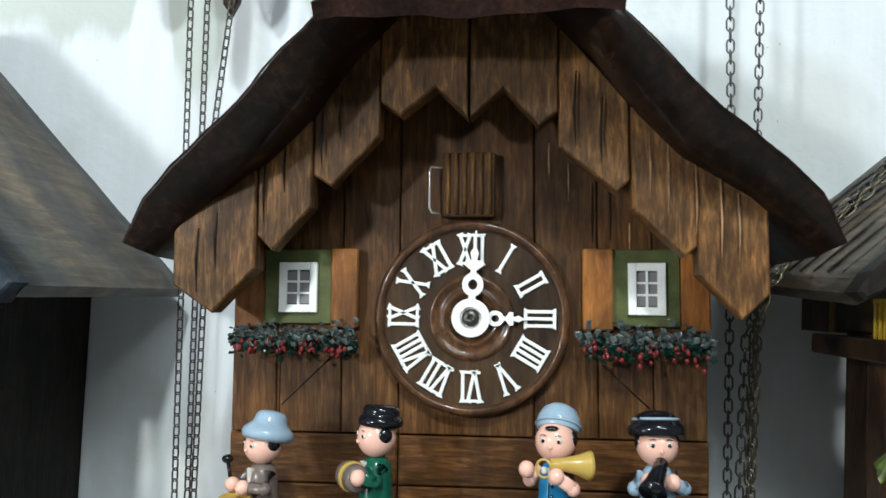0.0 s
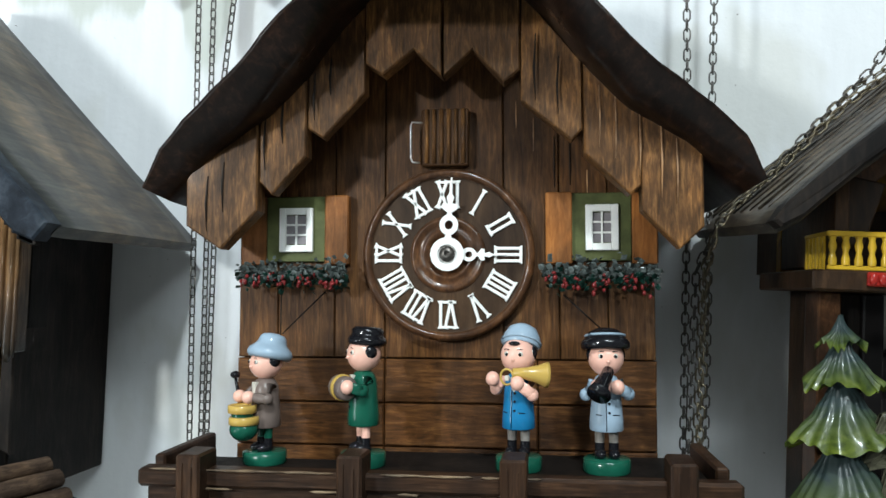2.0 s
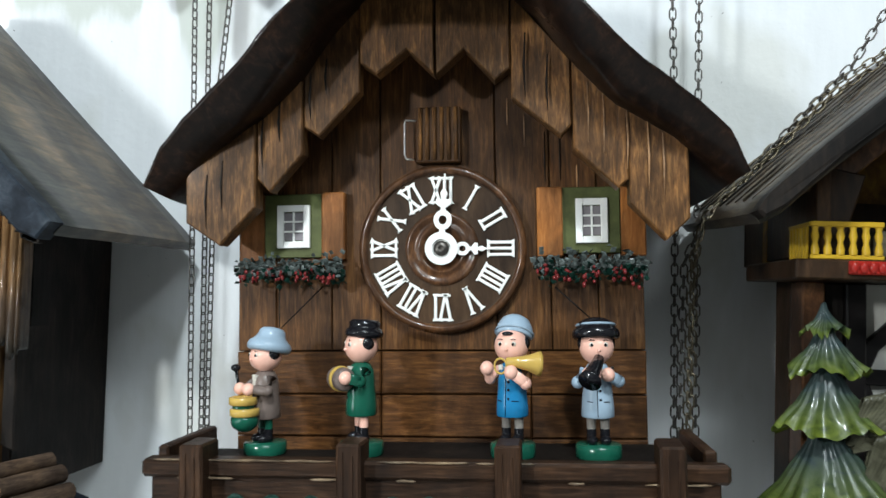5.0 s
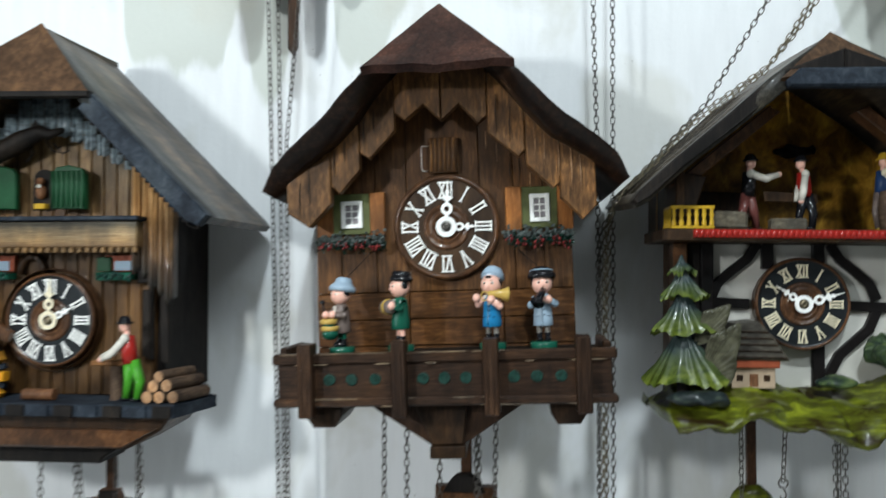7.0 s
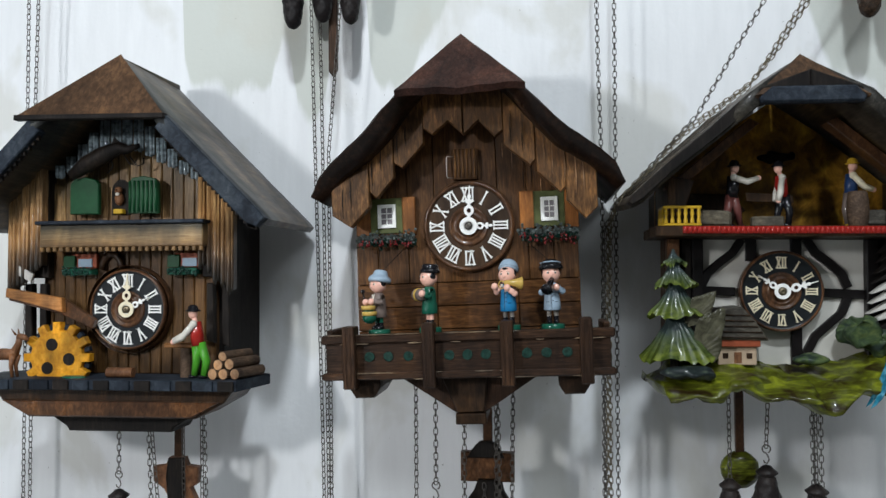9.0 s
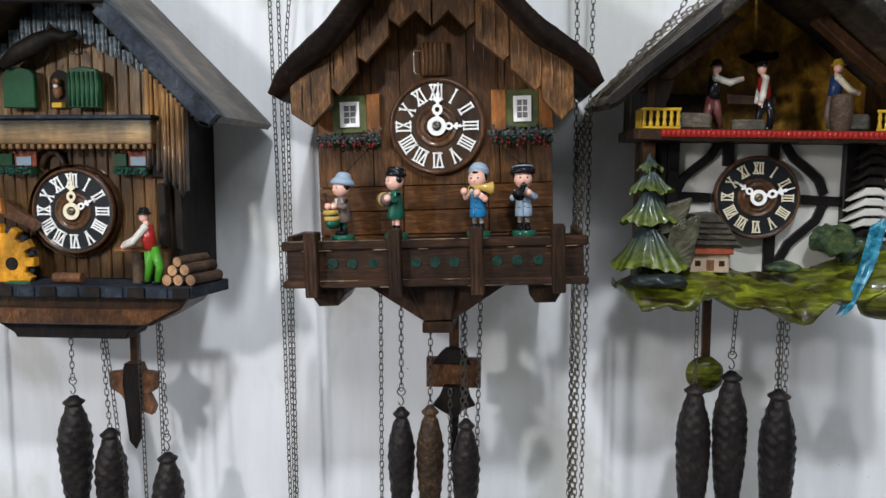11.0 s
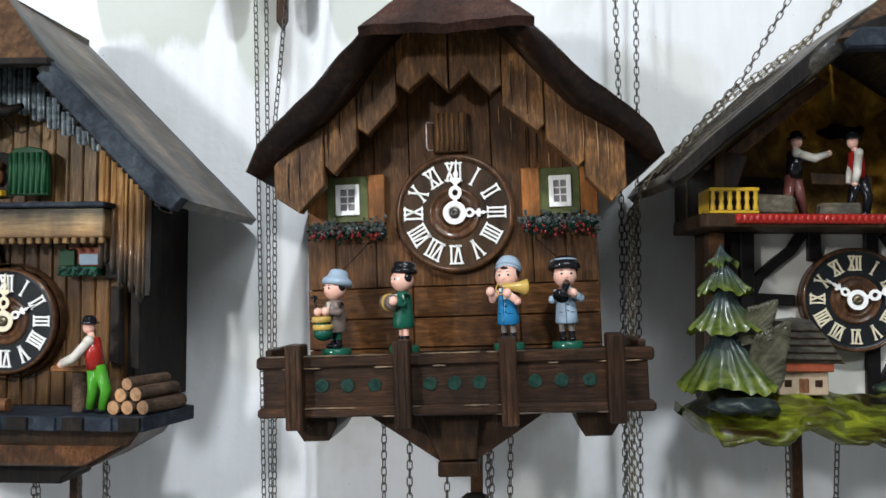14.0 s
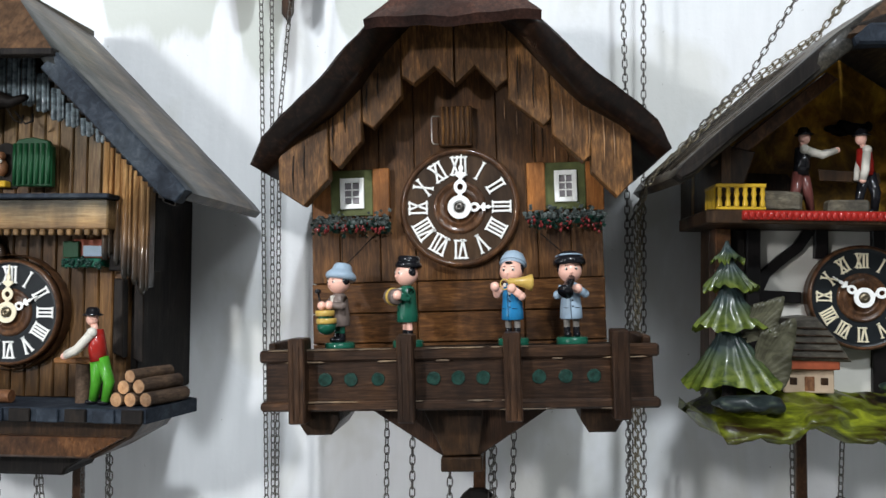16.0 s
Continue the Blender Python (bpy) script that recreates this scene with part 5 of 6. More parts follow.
    for side in (-1, 1):
        w = Solid()
        ring = [(0.160, -0.0295), (0.174, 0.045), (0.150, 0.062), (0.117, 0.062), (0.117, -0.0295)]
        w.add([(side * x, y, z) for z in (-0.1845, -0.1725) for x, y in ring], [(0, 1, 2, 3, 4), (5, 6, 7, 8, 9)] + [(k, (k + 1) % 5, 5 + (k + 1) % 5, 5 + k) for k in range(5)])
        part("base_wing", w, SLATE, base)
    for k in range(13):
        x = -0.1488 + 0.0248 * k
        part("edge_block", Solid().box(x - 0.0095, x + 0.0095, -0.0325, -0.0290, -0.1842, -0.1728, 0.0008), SLATE if k % 2 else EBONY, base)
    for name, pts, y, mat in (("base_moulding", [(-0.150, -0.1846), (0.150, -0.1846), (0.138, -0.200), (0.104, -0.2190), (-0.104, -0.2190), (-0.138, -0.200)], -0.010, INNER), ("base_foot", [(-0.090, -0.2192), (0.090, -0.2192), (0.068, -0.233), (0.065, -0.2385), (-0.065, -0.2385), (-0.068, -0.233)], 0.010, EBONY)):
        part(name, lumpy(Solid().prism(pts, y, 0.062, 0.002), 0.0004, 50), mat, clock)
    part("step_trim", Solid().prism([(-0.134, -0.199), (0.134, -0.199), (0.101, -0.2170), (-0.101, -0.2170)], -0.0155, -0.0095, 0.0015), RIM, clock, "warm brown moulding")
    # gear wheel
    g, n = Solid(), 12
    pts = []
    for k in range(n):
        a = 2 * math.pi * k / n
        for da, r in ((-0.16, 0.033), (-0.11, 0.0425), (0.11, 0.0425), (0.16, 0.033)):
            pts.append((-0.073 + r * math.cos(a + da), -0.1500 + r * math.sin(a + da)))
    g.prism(pts, -0.004, 0.006, 0.001)
    gear = part("gear_wheel", lumpy(g, 0.0004, 80), GEAR, clock, "golden wooden gear wheel")
    # dark discs laid on the wheel in place of the shade inside holes
    for a in (1.9, -0.1, -2.3):
        x, z = -0.073 + 0.0165 * math.cos(a), -0.1500 + 0.0165 * math.sin(a)
        part("gear_hole", Solid().prism([(x + 0.0074 * math.cos(b), z + 0.0074 * math.sin(b)) for b in np.linspace(0, 6.283, 21)[:-1]], -0.0047, -0.003, 0.0003), EBONY, gear, "flat dark disc standing in for a shaded hole")
    for k in range(0, n, 1):
        a = 2 * math.pi * k / n + 0.26
        part("gear_tip", Solid().box(-0.003, 0.003, 0.002, 0.009, 0.033, 0.040, 0.0006), SLATE, gear).matrix_basis = Matrix.Translation((-0.073, 0, -0.150)) @ Matrix.Rotation(a, 4, "Y")
    # sawn plank on a slide
    part("slide", Solid().prism([(-0.142, -0.070), (-0.075, -0.078), (-0.030, -0.106), (-0.034, -0.116), (-0.075, -0.098), (-0.142, -0.082)], 0.006, 0.014, 0.001), RIM, clock)
    part("sawn_plank", Solid().prism([(-0.140, -0.067), (-0.068, -0.079), (-0.067, -0.096), (-0.141, -0.078)], -0.002, 0.006, 0.0008), ORANGEWOOD, clock, "orange sawn plank")
    part("saw_blade", Solid().prism([(-0.128, -0.040), (-0.108, -0.050), (-0.112, -0.060), (-0.128, -0.052)], 0.004, 0.006, 0.0004), STEEL, clock, "small bright saw blade")
    # tree stump table
    st = part("stump", lumpy(Solid().ring([(0.0068, -0.1725), (0.0062, -0.15), (0.0066, -0.1385)], (0.086, 0.004, 0), segs=14), 0.0006, 90), BARK, clock, "grey-brown stump")
    part("bench_board", Solid().box(0.062, 0.103, -0.004, 0.012, -0.1375, -0.1325, 0.001), ORANGEWOOD, st)
    part("cut_log", Solid().ring([(0.0058, -0.016), (0.006, -0.008), (0.0058, 0.016)], (0.011, -0.008, -0.1662), "x", 12), DEERWOOD, clock, "reddish cut log")
    part("shrub_base", lumpy(Solid().ball((-0.045, -0.012, -0.172), (0.016, 0.008, 0.003)), 0.001, 90), BOTTLE, clock)
    pile = part("log_pile", Solid().box(0.125, 0.158, 0.0, 0.03, -0.1728, -0.1718, 0.0003), SLATE, clock, "stack of cut logs on the base")
    for x, z in ((0.128, -0.1662), (0.1405, -0.1660), (0.1545, -0.1658), (0.1345, -0.1555), (0.1480, -0.1545), (0.1400, -0.1460)):
        r = 0.0063 if z < -0.15 else 0.0056
        lg = part("log", lumpy(Solid().ring([(r, 0.0), (r * 1.03, 0.02), (r, 0.052)], (x, 0, z), "y", 13, True), 0.0005, 120, x), BARK, pile)
        lg.matrix_basis = Matrix.Translation((x, -0.018, z)) @ Matrix.Rotation(radians(-14), 4, "Z") @ Matrix.Translation((-x, 0, -z))
        e = part("log_end", Solid().ring([(r * 0.93, -0.0006), (r * 0.5, -0.0009), (0.0001, -0.0009)], (x, 0, z), "y", 13, False), LOGEND, pile)
        e.matrix_basis = lg.matrix_basis.copy()


sawmill_clock()
carved_man(Matrix.Translation((LX + 0.111, -0.010, HUB - 0.1722)), GRASSGREEN, RED, SHIRT, BLACK, 0.090, "carved woodsman in green trousers at the bench", lean=0.003, reach=(0.72, -0.20), facing=-1)


def deer(m):
    s = Solid()
    s.tube([(-0.016, 0, 0.026), (-0.005, 0, 0.027), (0.006, 0, 0.027), (0.013, 0, 0.030)], [0.006, 0.0072, 0.0066, 0.005], 10)
    s.tube([(0.011, 0, 0.030), (0.016, 0, 0.040), (0.017, 0, 0.047)], [0.0052, 0.0038, 0.0034], 9)
    s.tube([(0.015, 0, 0.048), (0.022, 0, 0.047), (0.028, 0, 0.044)], [0.0042, 0.0038, 0.0018], 9)
    for x, y in ((-0.016, -0.003), (-0.014, 0.003), (0.010, -0.003), (0.012, 0.003)):
        s.tube([(x, y, 0.026), (x - 0.002, y, 0.013), (x, y, 0.0)], [0.0040, 0.0024, 0.0018], 8)
    for y in (-0.003, 0.003):
        s.tube([(0.014, y, 0.050), (0.010, y * 2, 0.057)], [0.0016, 0.0004], 6)
    ob = part("toy_deer", lumpy(s, 0.0005, 120), DEERWOOD)
    ob.matrix_world = m
    tagged(ob, "red-brown carved deer standing on the clock base", "wooden animal")


deer(Matrix.Translation((LX - 0.131, -0.012, HUB - 0.1722)))

# under the sawmill clock
cone_weight(LX - 0.0225, 0.05, HUB - 0.317, 0.140, 0.0195, LAB, CONE, True, (0.0, HUB - 0.232))
cone_weight(LX + 0.0215, 0.05, HUB - 0.356, 0.135, 0.0185, LAB, CONE, False, (-0.006, HUB - 0.232))
cone_weight(LX + 0.0920, 0.05, HUB - 0.384, 0.130, 0.0185, LAB, CONE, True, (-0.004, HUB - 0.215))
free_chain(LX + 0.0220, 0.045, HUB - 0.232, HUB - 0.60, 0.035)
free_chain(LX + 0.0560, 0.06, HUB - 0.215, HUB - 0.60, 0.006)
free_chain(LX + 0.0760, 0.07, HUB - 0.215, HUB - 0.60, 0.004)


def cross_pendulum(x, y, z):
    p = empty("pendulum", Matrix.Translation((x, y, z)), "brown pendulum with a dark stepped cross carving", "pendulum")
    part("rod", Solid().box(-0.0050, 0.0050, -0.003, 0.003, -0.02, 0.062, 0.0008), RIM, p)
    part("block", lumpy(Solid().prism([(-0.030, -0.026), (-0.016, -0.036), (-0.008, -0.05), (0.022, -0.060), (0.026, -0.05), (0.018, -0.034), (0.028, -0.028), (0.029, -0.008), (0.014, -0.006), (0.010, 0.004), (-0.010, 0.004), (-0.014, -0.006), (-0.031, -0.008)], -0.008, 0.004, 0.0015), 0.0006, 60), DEERWOOD, p)
    part("carving", lumpy(Solid().prism([(-0.009, 0.004), (0.011, 0.004), (0.012, -0.02), (0.008, -0.09), (0.002, -0.102), (-0.006, -0.092), (-0.012, -0.02)], -0.012, -0.007, 0.0015), 0.0008, 60), EBONY, p)


cross_pendulum(LX + 0.044, 0.075, HUB - 0.285)


# ---- the half-timbered clock ----
RX = 0.352


def timber_clock():
    clock = empty("cuckoo_clock", Matrix.Translation((RX, 0, HUB)) @ Matrix.Rotation(radians(0.8), 4, "Y"), "half-timbered cuckoo clock with green carved meadow and fir tree", "cuckoo clock", "cuckoo clocks on the wall")
    slope = [((0.180, 0.016), (0.175, 0.011), -0.042), ((0.174, 0.025), (0.164, 0.017), -0.042), ((0.144, 0.053), (0.136, 0.043), -0.045), ((0.098, 0.092), (0.090, 0.080), -0.052), ((0.058, 0.128), (0.051, 0.113), -0.060), ((0.0, 0.172), (0.0, 0.152), -0.025)]
    for side, seed in ((-1, 3.0), (1, 8.0)):
        part("roof", roof_side(slope, side, -0.002, WALL - 0.018, seed, rough=0.0009, flare=(0.003, 0.010)), SHINGLE_R, clock, "slate-grey ribbed roof slope")
        for k in range(9):
            t = (k + 0.5) / 9
            y = -0.035 + t * 0.17
            rib = [(side * (o[0] + 0.0002 + 0.003 * t) - 0.002, y, o[1] + 0.0004 + 0.010 * t) for o, i, yy in slope[1:5]]
            part("shingle_ridge", lumpy(Solid().tube(rib, 0.0009, 5), 0.0006, 90, k), SHINGLE_R, clock)
        part("barge_board", lumpy(Solid().prism([(side * o[0] - 0.002, o[1] + 0.0005) for o, i, y in slope[:5]] + [(-0.002, 0.150), (-0.002, 0.124)] + [(side * (i[0] + 0.001) - 0.002, i[1] + 0.002) for o, i, y in slope[:5]][::-1], -0.058, -0.042, 0.0015), 0.0006, 60), EBONY, clock, "slate-black barge board")
    part("roof_front", lumpy(hip_front((-0.058, -0.065, 0.122), (0.052, -0.065, 0.122), (-0.003, -0.026, 0.1735), 0.008, 0.0015), 0.0008, 60), HIP_L, clock, "tan hipped roof front")
    part("roof_edge", lumpy(Solid().prism([(-0.052, 0.1145), (0.046, 0.1145), (0.048, 0.120), (0.038, 0.131), (-0.042, 0.131), (-0.054, 0.120)], -0.0675, -0.056, 0.002), 0.0008, 60), SLATE, clock, "slate-blue roof front edge")
    # case and the open stage under the roof
    part("case", Solid().box(-0.1285, 0.1285, 0.064, 0.097, -0.170, -0.004, 0.001).box(-0.104, 0.104, 0.097, WALL - 0.003, -0.168, -0.004, 0.001).prism([(-0.134, -0.004), (0.134, -0.004), (0.134, 0.04), (0.06, 0.10), (0.0, 0.145), (-0.06, 0.10), (-0.134, 0.04)], 0.110, WALL - 0.003), INNER, clock)
    part("stage_back", lumpy(Solid().prism([(-0.134, -0.004), (0.134, -0.004), (0.134, 0.045), (0.055, 0.112), (0.0, 0.150), (-0.055, 0.112), (-0.134, 0.045)], 0.100, 0.1095, 0.0005), 0.0006, 40), CAVE, clock, "amber painted stage back panel")
    for side in (-1, 1):
        part("stage_side", Solid().box(min(side * 0.126, side * 0.134), max(side * 0.126, side * 0.134), 0.0, 0.0998, -0.002, 0.050, 0.0006), INNER, clock)
        part("roof_strut", lumpy(Solid().prism([(side * 0.120, -0.002), (side * 0.128, -0.002), (side * 0.128, 0.05), (side * 0.105, 0.045)], 0.004, 0.012, 0.001), 0.0004, 60), INNER, clock)
        part("rafter", lumpy(Solid().prism([(side * 0.128, 0.030), (side * 0.136, 0.038), (side * 0.045, 0.114), (side * 0.035, 0.108)], 0.010, 0.030, 0.001), 0.0005, 60), RIM, clock)
    part("hill_painting", lumpy(Solid().prism([(-0.126, -0.002), (-0.055, -0.002), (-0.03, 0.02), (-0.05, 0.038), (-0.10, 0.04), (-0.126, 0.03)], 0.092, 0.099, 0.001), 0.001, 50), INNER, clock, "dark painted slope")
    part("foliage_carving", lumpy(Solid().ball((0.010, 0.092, 0.083), (0.017, 0.005, 0.005), 26, 16).ball((-0.004, 0.092, 0.080), (0.010, 0.005, 0.005), 22, 14), 0.006, 110), EBONY, clock, "dark carved foliage")
    part("stage_floor", lumpy(Solid().box(-0.148, 0.148, -0.010, 0.0998, -0.0165, -0.0050, 0.001), 0.0003, 60), INNER, clock)
    rail = part("beaded_rail", Solid().box(-0.120, 0.120, -0.0125, -0.0095, -0.0135, -0.0058, 0.0008), RED, clock, "red beaded rail")
    for k in range(48):
        x = -0.1175 + 0.0050 * k
        part("bead", Solid().ball((x, -0.0125, -0.0096), (0.0025, 0.0020, 0.0036), 8, 6), RED, rail)
    for side in (-1, 1):
        fence = part("fence", Solid().box(side * 0.117 - 0.003 - 0.020, side * 0.117 - 0.003 + 0.020, -0.009, -0.0062, 0.0135, 0.0165, 0.0005).box(side * 0.117 - 0.003 - 0.020, side * 0.117 - 0.003 + 0.020, -0.009, -0.0062, -0.0050, -0.0025, 0.0004), YELLOW, clock, "yellow turned baluster fence")
        for k in range(6):
            x = side * 0.117 - 0.003 - 0.0172 + 0.0069 * k
            part("baluster", Solid().ring([(0.0022, -0.0025), (0.0024, 0.0005), (0.0014, 0.0045), (0.0024, 0.008), (0.0016, 0.0115), (0.0022, 0.0135)], (x, -0.0076, 0), segs=8), YELLOW, fence)
        xs = side * 0.1365 - 0.003
        part("fence_return", Solid().box(xs - 0.001, xs + 0.001, -0.008, 0.030, 0.0140, 0.0162, 0.0003), YELLOW, fence)
        for k in range(6):
            part("return_bar", Solid().box(xs - 0.0008, xs + 0.0008, -0.002 + 0.0058 * k, 0.0002 + 0.0058 * k, -0.005, 0.0142, 0.0003), YELLOW, fence)
        part("stone_block", lumpy(Solid().box(side * 0.080 - 0.018, side * 0.080 + 0.016, 0.010, 0.030, -0.005, 0.013, 0.003), 0.001, 60), GREYCARVE, clock, "grey-brown carved stone")
    part("sawhorse", lumpy(Solid().box(-0.040, -0.006, 0.020, 0.034, -0.005, 0.0075, 0.002), 0.001, 60), GREYCARVE, clock, "grey carved block")
    part("saw", Solid().prism([(-0.045, 0.024), (0.005, 0.022), (0.004, 0.031), (-0.046, 0.034)], 0.026, 0.0275, 0.0004), INNER, clock, "long two-man saw")
    # white panels and dark timbers
    part("white_front", Solid().box(-0.120, 0.120, 0.0570, 0.0638, -0.168, -0.017, 0.0005), PLASTERED, clock, "white infill panel")
    def beam(pts, w):
        s = Solid()
        for (a, b), (c, d) in zip(pts, pts[1:]):
            p, q = Vector((a - 0.009, b)), Vector((c - 0.009, d))
            e = (q - p).normalized()
            k = Vector((-e.y, e.x)) * w
            s.prism([p - k - e * w * 0.3, p + k - e * w * 0.3, q + k + e * w * 0.3, q - k + e * w * 0.3], 0.0515, 0.0572, 0.0008)
        part("timber", lumpy(s, 0.0003, 60), TIMBER, clock, "black timber beam")
    for x in (-0.025, 0.024):
        beam([(x, -0.018), (x, -0.040)], 0.0058)
    beam([(0.024, -0.115), (0.024, -0.165)], 0.0058)
    beam([(-0.112, -0.0745), (-0.044, -0.0765)], 0.0050)
    beam([(0.042, -0.0765), (0.112, -0.0790)], 0.0050)
    for side in (-1, 1):
        beam([(side * 0.036, -0.018), (side * 0.045, -0.032), (side * 0.060, -0.044), (side * 0.073, -0.056), (side * 0.079, -0.070)], 0.0046)
        beam([(side * 0.079, -0.083), (side * 0.072, -0.100), (side * 0.058, -0.113), (side * 0.044, -0.126), (side * 0.034, -0.146)], 0.0046)
        part("corner_post", lumpy(Solid().box(min(side * 0.088, side * 0.100), max(side * 0.088, side * 0.100), 0.046, 0.0572, -0.168, -0.017, 0.001), 0.0004, 60), TIMBER, clock)
        part("outer_post", lumpy(Solid().box(min(side * 0.115, side * 0.1285), max(side * 0.115, side * 0.1285), 0.040, 0.0638, -0.150, -0.017, 0.001), 0.0004, 60), RIM, clock)
        part("side_panel", Solid().box(min(side * 0.100, side * 0.1125), max(side * 0.100, side * 0.1145), 0.050, 0.0638, -0.160, -0.017, 0.001), EBONY, clock)
    dial(clock, -0.0045, 0.040, -0.0755, 0.0455, DIAL_BLACK, RIM, CREAM, 0.0255, 0.0385, 305, 73, IVORY, 0, cup=0.47, bar=0.00095, minute_mat=IVORY)
    part("dial_post", Solid().ring([(0.044, 0.046), (0.044, 0.0565)], (-0.0045, 0, -0.0755), "y", 40), RIM, clock)
    return clock


timber_clock()
RT = Matrix.Translation((RX, 0, HUB))
carved_man(RT @ Matrix.Translation((-0.060, 0.026, -0.005)), MAROON, BLACK, SHIRT, BLACK, 0.080, "carved sawyer in maroon trousers and white sleeves", reach=(0.9, 0.35))
carved_man(RT @ Matrix.Translation((-0.006, 0.024, -0.005)), BLACK, RED, SHIRT, BLACK, 0.078, "carved sawyer in red vest and black trousers", lean=0.001, reach=(0.2, -0.5), facing=-1)
carved_man(RT @ Matrix.Translation((0.066, 0.030, -0.005)), TAUPE, NAVY, CREAM, YELLOW, 0.080, "carved man in blue vest and yellow hat", reach=(0.7, -0.15))
tagged(part("barrel", Solid().ring([(0.0090, 0), (0.0105, 0.008), (0.0112, 0.018), (0.0105, 0.030), (0.0092, 0.038), (0.0001, 0.038)], (RX + 0.067, 0.013, HUB - 0.006), segs=18), BARK), "grey-brown wooden tub on the clock stage", "barrel")


def fir(cx, y, z0, z1, tiers, wings):
    """Carved fir: fluted overlapping skirts with ragged hems."""
    tree = empty("carved_fir", Matrix.Translation((cx, y, HUB + z0)), "glossy green carved wooden fir tree on the clock", "carved tree")
    h = z1 - z0
    for k, (a, b, r, off) in enumerate(tiers):
        s, n, m = Solid(), 126, 7
        v, f = [], []
        for j in range(m + 1):
            t = j / m
            for i in range(n):
                ang = 2 * math.pi * i / n
                flute = 1 + 0.013 * math.sin(ang * 17 + k + 1.5 * math.sin(ang * 3 + k)) * t + 0.05 * math.sin(ang * 5 + k * 2) * t
                rad = r * (0.10 + 0.90 * t ** 1.25) * flute
                hem = 0.0014 * math.sin(ang * 17 + k + 1.5 * math.sin(ang * 3 + k)) * t + 0.0025 * math.sin(ang * 4 + k * 3) * t ** 3
                sag = h * ((b - a) * t ** 0.85)
                v.append((off * t + rad * math.cos(ang), 0.62 * rad * math.sin(ang), h * a + sag + hem))
        for j in range(m):
            f += [(j * n + i, j * n + (i + 1) % n, (j + 1) * n + (i + 1) % n, (j + 1) * n + i) for i in range(n)]
        s.add(v, f, True)
        low = [v[m * n + i] for i in range(n)]
        s.add(low + [(off * 0.6, 0, h * b + 0.010)], [(i, (i + 1) % n, n) for i in range(n)], True)
        part("branch_skirt", lumpy(s, 0.0018, 95, k), FIR, tree)
    part("trunk", Solid().ring([(0.006, -0.006), (0.004, h * 0.6)], segs=10), EBONY, tree)
    for ox, oz, spread in wings:
        s, n, m = Solid(), 36, 6
        v = []
        for back in (0, 1):
            for i in range(n + 1):
                t = i / n * (len(spread) - 1)
                a, q = min(int(t), len(spread) - 2), t - min(int(t), len(spread) - 2)
                ang, rad = (spread[a][c] + (spread[a + 1][c] - spread[a][c]) * q for c in (0, 1))
                for j in range(m + 1):
                    w = rad * (0.15 + 0.85 * j / m)
                    v.append((ox + w * math.cos(radians(ang)), -0.008 + 0.004 * back + 0.0007 * math.sin(i * 2.1) * j / m - 0.005 * (j / m) ** 2, oz + w * math.sin(radians(ang))))
        o = (n + 1) * (m + 1)
        f = [(b + i * (m + 1) + j, b + i * (m + 1) + j + 1, b + (i + 1) * (m + 1) + j + 1, b + (i + 1) * (m + 1) + j) for b in (0, o) for i in range(n) for j in range(m)]
        f += [(i * (m + 1) + m, (i + 1) * (m + 1) + m, o + (i + 1) * (m + 1) + m, o + i * (m + 1) + m) for i in range(n)]
        part("leaf_fan", s.add(v, f, True), LEAFGREY, tree, "grey-green fluted leaf fan")


fir(0.2245, 0.006, -0.152, -0.029, [(1.0, 0.87, 0.0135, 0.0), (0.92, 0.68, 0.023, 0.001), (0.76, 0.41, 0.032, 0.003), (0.52, 0.03, 0.041, 0.004)],
    ((0.013, 0.004, ((-4, 0.026), (18, 0.034), (38, 0.042), (57, 0.068), (66, 0.054), (78, 0.046))), (0.008, 0.038, ((15, 0.030), (34, 0.034), (50, 0.052), (62, 0.040), (75, 0.034)))))


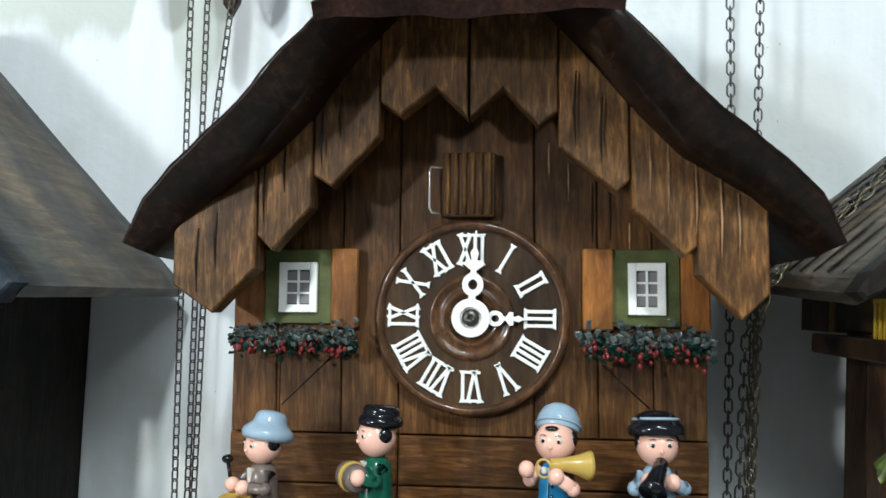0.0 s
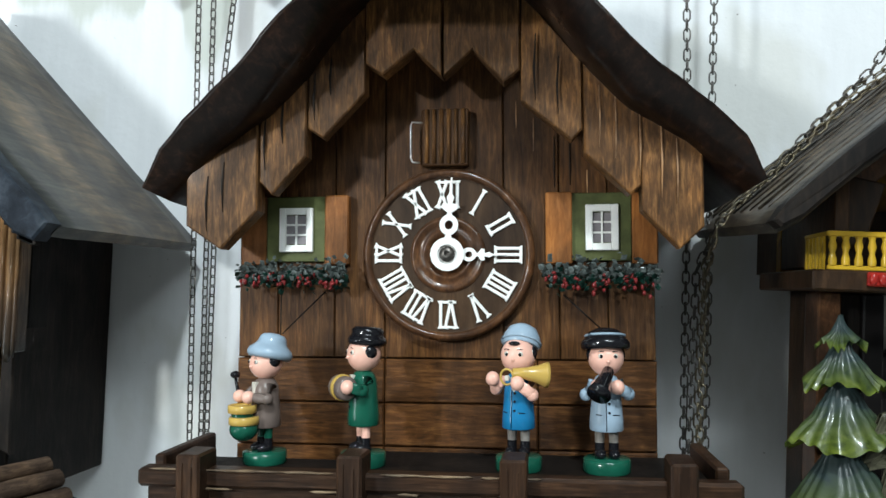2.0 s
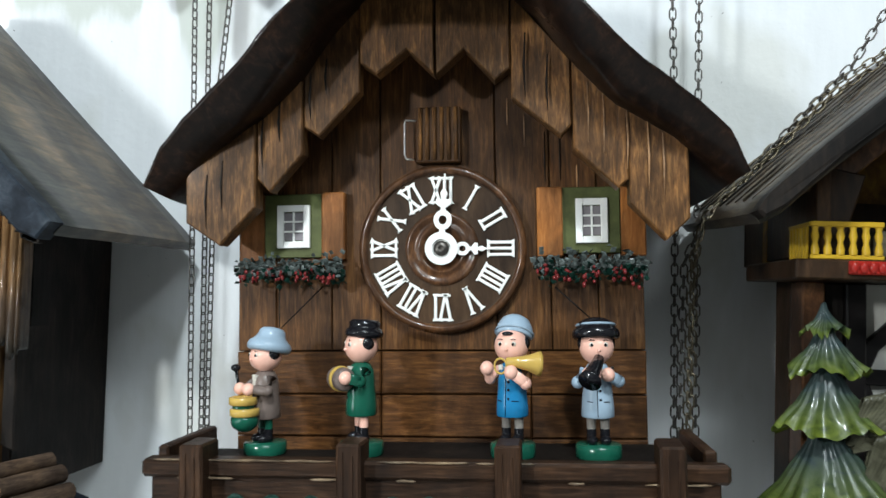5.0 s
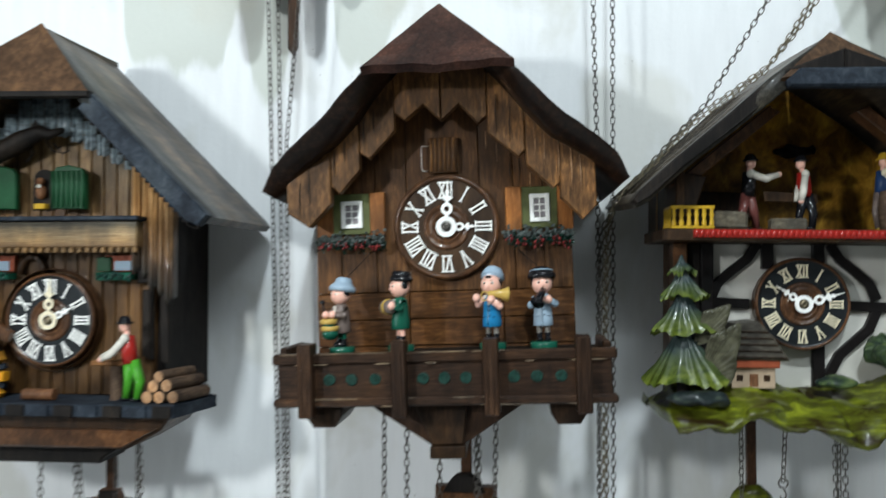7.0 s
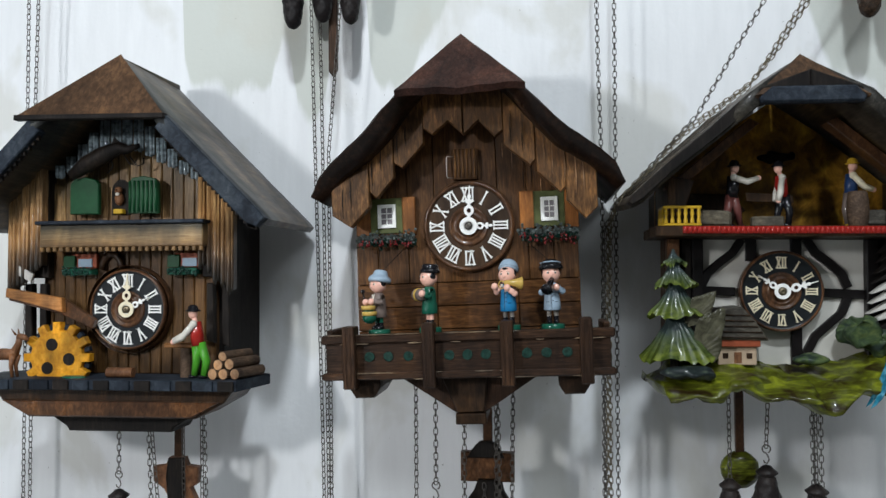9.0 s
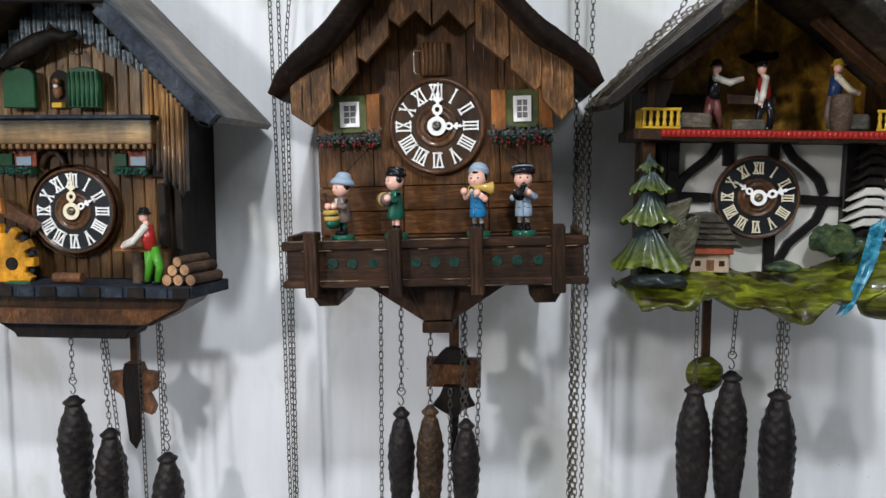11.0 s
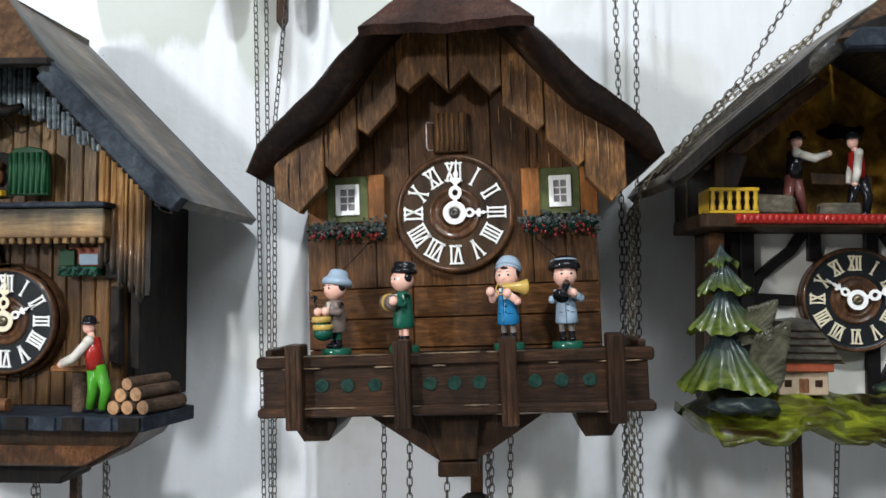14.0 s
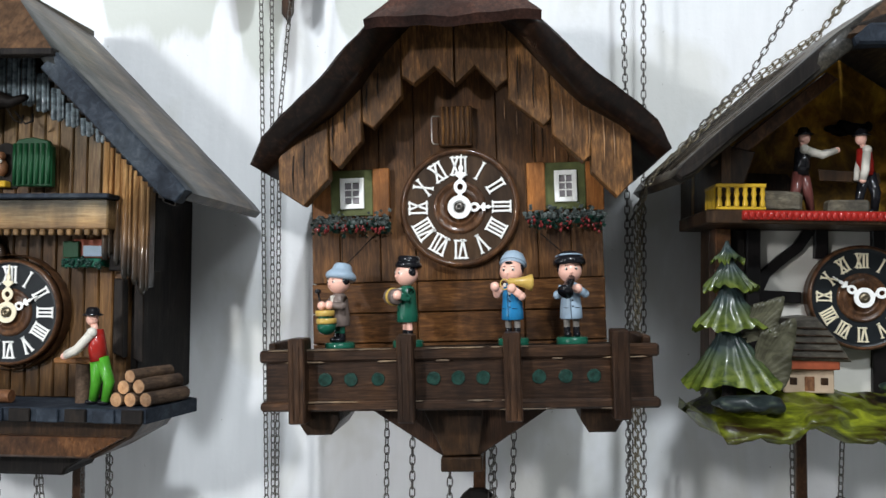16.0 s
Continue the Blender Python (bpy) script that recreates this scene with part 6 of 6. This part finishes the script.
def meadow():
    """Lumpy carved ground in front of the clock's foot, higher towards the stream."""
    base = empty("carved_meadow", RT, "glossy green carved meadow at the foot of the clock", "carving")
    s, n, m = Solid(), 64, 14
    v = []
    for i in range(n + 1):
        u = i / n
        x = -0.156 + 0.318 * u
        top = -0.1530 + 0.006 * math.sin(u * 9) + 0.030 * max(0, (u - 0.68) / 0.32) ** 1.3
        low = -0.190 - 0.010 * math.sin(u * 14 + 0.5) - 0.006 * math.sin(u * 37) + 0.018 * max(0, 0.10 - u) * 10
        tip = max(0.0, 1 - u / 0.12)
        top, low = top - 0.020 * tip, low + 0.012 * tip
        for j in range(m + 1):
            t = j / m
            depth = 0.052 - 0.085 * math.sin(math.pi * min(1, t * 0.62 + 0.02)) * (1 - 0.5 * max(0, 0.06 - u) * 16)
            v.append((x, depth + (0.02 if t > 0.9 else 0), top + (low - top) * t))
    f = [(i * (m + 1) + j, i * (m + 1) + j + 1, (i + 1) * (m + 1) + j + 1, (i + 1) * (m + 1) + j) for i in range(n) for j in range(m)]
    back = [(p[0], 0.062, p[2]) for p in v]
    rim = [i * (m + 1) for i in range(n + 1)] + [i * (m + 1) + m for i in range(n, -1, -1)]
    s.add(v, f, True)
    o = len(v)
    s.add([v[k] for k in rim] + [back[k] for k in rim], [(k, (k + 1) % len(rim), len(rim) + (k + 1) % len(rim), len(rim) + k) for k in range(len(rim))])
    part("ground", lumpy(lumpy(s, 0.0075, 36, 4), 0.0048, 100, 9), MEADOW, base)
    r = lumpy(lumpy(Solid().ball((0.072, 0.030, -0.120), (0.019, 0.018, 0.018), 26, 18).ball((0.090, 0.032, -0.128), (0.017, 0.016, 0.018), 30, 20), 0.010, 60, 2), 0.0032, 130, 3)
    part("rock", r, ROCK, base, "grey-green carved rock")
    part("dark_rock", lumpy(Solid().ball((-0.118, -0.020, -0.1600), (0.030, 0.016, 0.0075), 30, 18), 0.005, 70, 5), DARKROCK, base, "blue-black glossy rock")
    part("dark_tuft", lumpy(Solid().ball((0.018, 0.020, -0.149), (0.020, 0.012, 0.006), 18, 10), 0.003, 70, 6), ROCK, base)
    w = Solid()
    path = [(0.110, 0.004, -0.098), (0.098, -0.012, -0.122), (0.086, -0.026, -0.146), (0.074, -0.034, -0.166), (0.062, -0.038, -0.186)]
    n = 7
    vv = []
    for i, p in enumerate(path):
        for j in range(n):
            q = j / (n - 1) - 0.5
            vv.append((p[0] + q * 0.013, p[1] - 0.004 * math.cos(q * 3.0) + 0.001 * math.sin(j * 2.5), p[2] + q * 0.016 * 0.8))
    w.add(vv, [(i * n + j, i * n + j + 1, (i + 1) * n + j + 1, (i + 1) * n + j) for i in range(len(path) - 1) for j in range(n - 1)], True)
    k = len(vv)
    w.add([(p[0], p[1] + 0.012, p[2]) for p in vv], [(i * n + j, i * n + j + 1, (i + 1) * n + j + 1, (i + 1) * n + j) for i in range(len(path) - 1) for j in range(n - 1)], True)
    part("stream", lumpy(w, 0.001, 90), STREAM, base, "bright blue painted stream")
    part("bank", lumpy(lumpy(Solid().ball((0.112, -0.012, -0.172), (0.034, 0.024, 0.026), 24, 16), 0.006, 40, 7), 0.002, 100, 1), MEADOW, base)


meadow()


def hut():
    h = empty("toy_hut", Matrix.Translation((0.292, 0.018, HUB - 0.155)), "small cream hut with a grey carved roof", "toy house")
    part("wall", Solid().box(-0.021, 0.020, -0.004, 0.030, 0, 0.026, 0.0008), HUTWALL, h)
    part("balcony", Solid().box(-0.024, 0.023, -0.009, -0.004, 0.020, 0.0285, 0.0008), ROOFRED, h, "brick-red balcony")
    part("roof", lumpy(Solid().prism([(-0.030, 0.028), (0.032, 0.027), (0.018, 0.048), (0.004, 0.064), (-0.018, 0.062)], -0.012, 0.034, 0.002), 0.0008, 60), GREYCARVE, h)
    for k in range(5):
        part("roof_course", Solid().tube([(-0.027 + 0.003 * k, -0.0125, 0.031 + 0.006 * k), (0.028 - 0.004 * k, -0.0125, 0.030 + 0.006 * k)], 0.0007, 5), INNER, h)
    part("doorway", Solid().box(-0.004, 0.004, -0.0046, -0.003, 0.002, 0.014, 0.0004), DEERWOOD, h)
    for x in (-0.013, 0.012):
        part("window", Solid().box(x - 0.003, x + 0.003, -0.0046, -0.003, 0.007, 0.013, 0.0004), INNER, h)


hut()


def spiky_fir():
    t = empty("carved_fir", Matrix.Translation((0.462, 0.030, HUB - 0.13)), "black carved fir with white-edged branches beside the post", "carved tree")
    for k in range(9):
        z = 0.012 + 0.011 * k
        r = 0.034 - 0.0022 * k
        s = Solid().prism([(-r, z - 0.004), (-r * 0.3, z + 0.002), (r * 0.3, z + 0.002), (r, z - 0.004), (r * 0.25, z + 0.010), (-r * 0.25, z + 0.010)], -0.006 + 0.001 * (k % 3), 0.008, 0.001)
        part("branch_tier", lumpy(s, 0.001, 90, k), PLASTERED if 1 <= k <= 4 else EBONY, t)


spiky_fir()
cone_weight(0.2890, 0.05, HUB - 0.286, 0.165, 0.0185, "purple-black cast pine cone weight on a chain", CONE, False, (0.0, HUB - 0.19))
cone_weight(0.3290, 0.05, HUB - 0.270, 0.165, 0.0185, "purple-black cast pine cone weight on a chain", CONE, True, (0.003, HUB - 0.19))
cone_weight(0.3820, 0.05, HUB - 0.290, 0.165, 0.0195, "purple-black cast pine cone weight on a chain", CONE, False, (0.0, HUB - 0.19))
free_chain(0.3860, 0.045, HUB - 0.19, HUB - 0.292, 0.0)
free_chain(0.3785, 0.05, HUB - 0.19, HUB - 0.60, 0.003)


def round_pendulum():
    p = empty("pendulum", Matrix.Translation((0.3080, 0.085, HUB - 0.272)), "brown pendulum rod with a green and yellow lobed disc", "pendulum")
    part("rod", Solid().box(-0.0050, 0.0050, -0.003, 0.003, -0.02, 0.100, 0.0008), RIM, p)
    part("disc", lumpy(Solid().ring([(0.0001, -0.009), (0.014, -0.008), (0.021, -0.003), (0.022, 0.002), (0.018, 0.004)], (0, 0, -0.012), "y", 30), 0.0012, 90), MEADOW, p, "glossy green and yellow lobed disc")


round_pendulum()
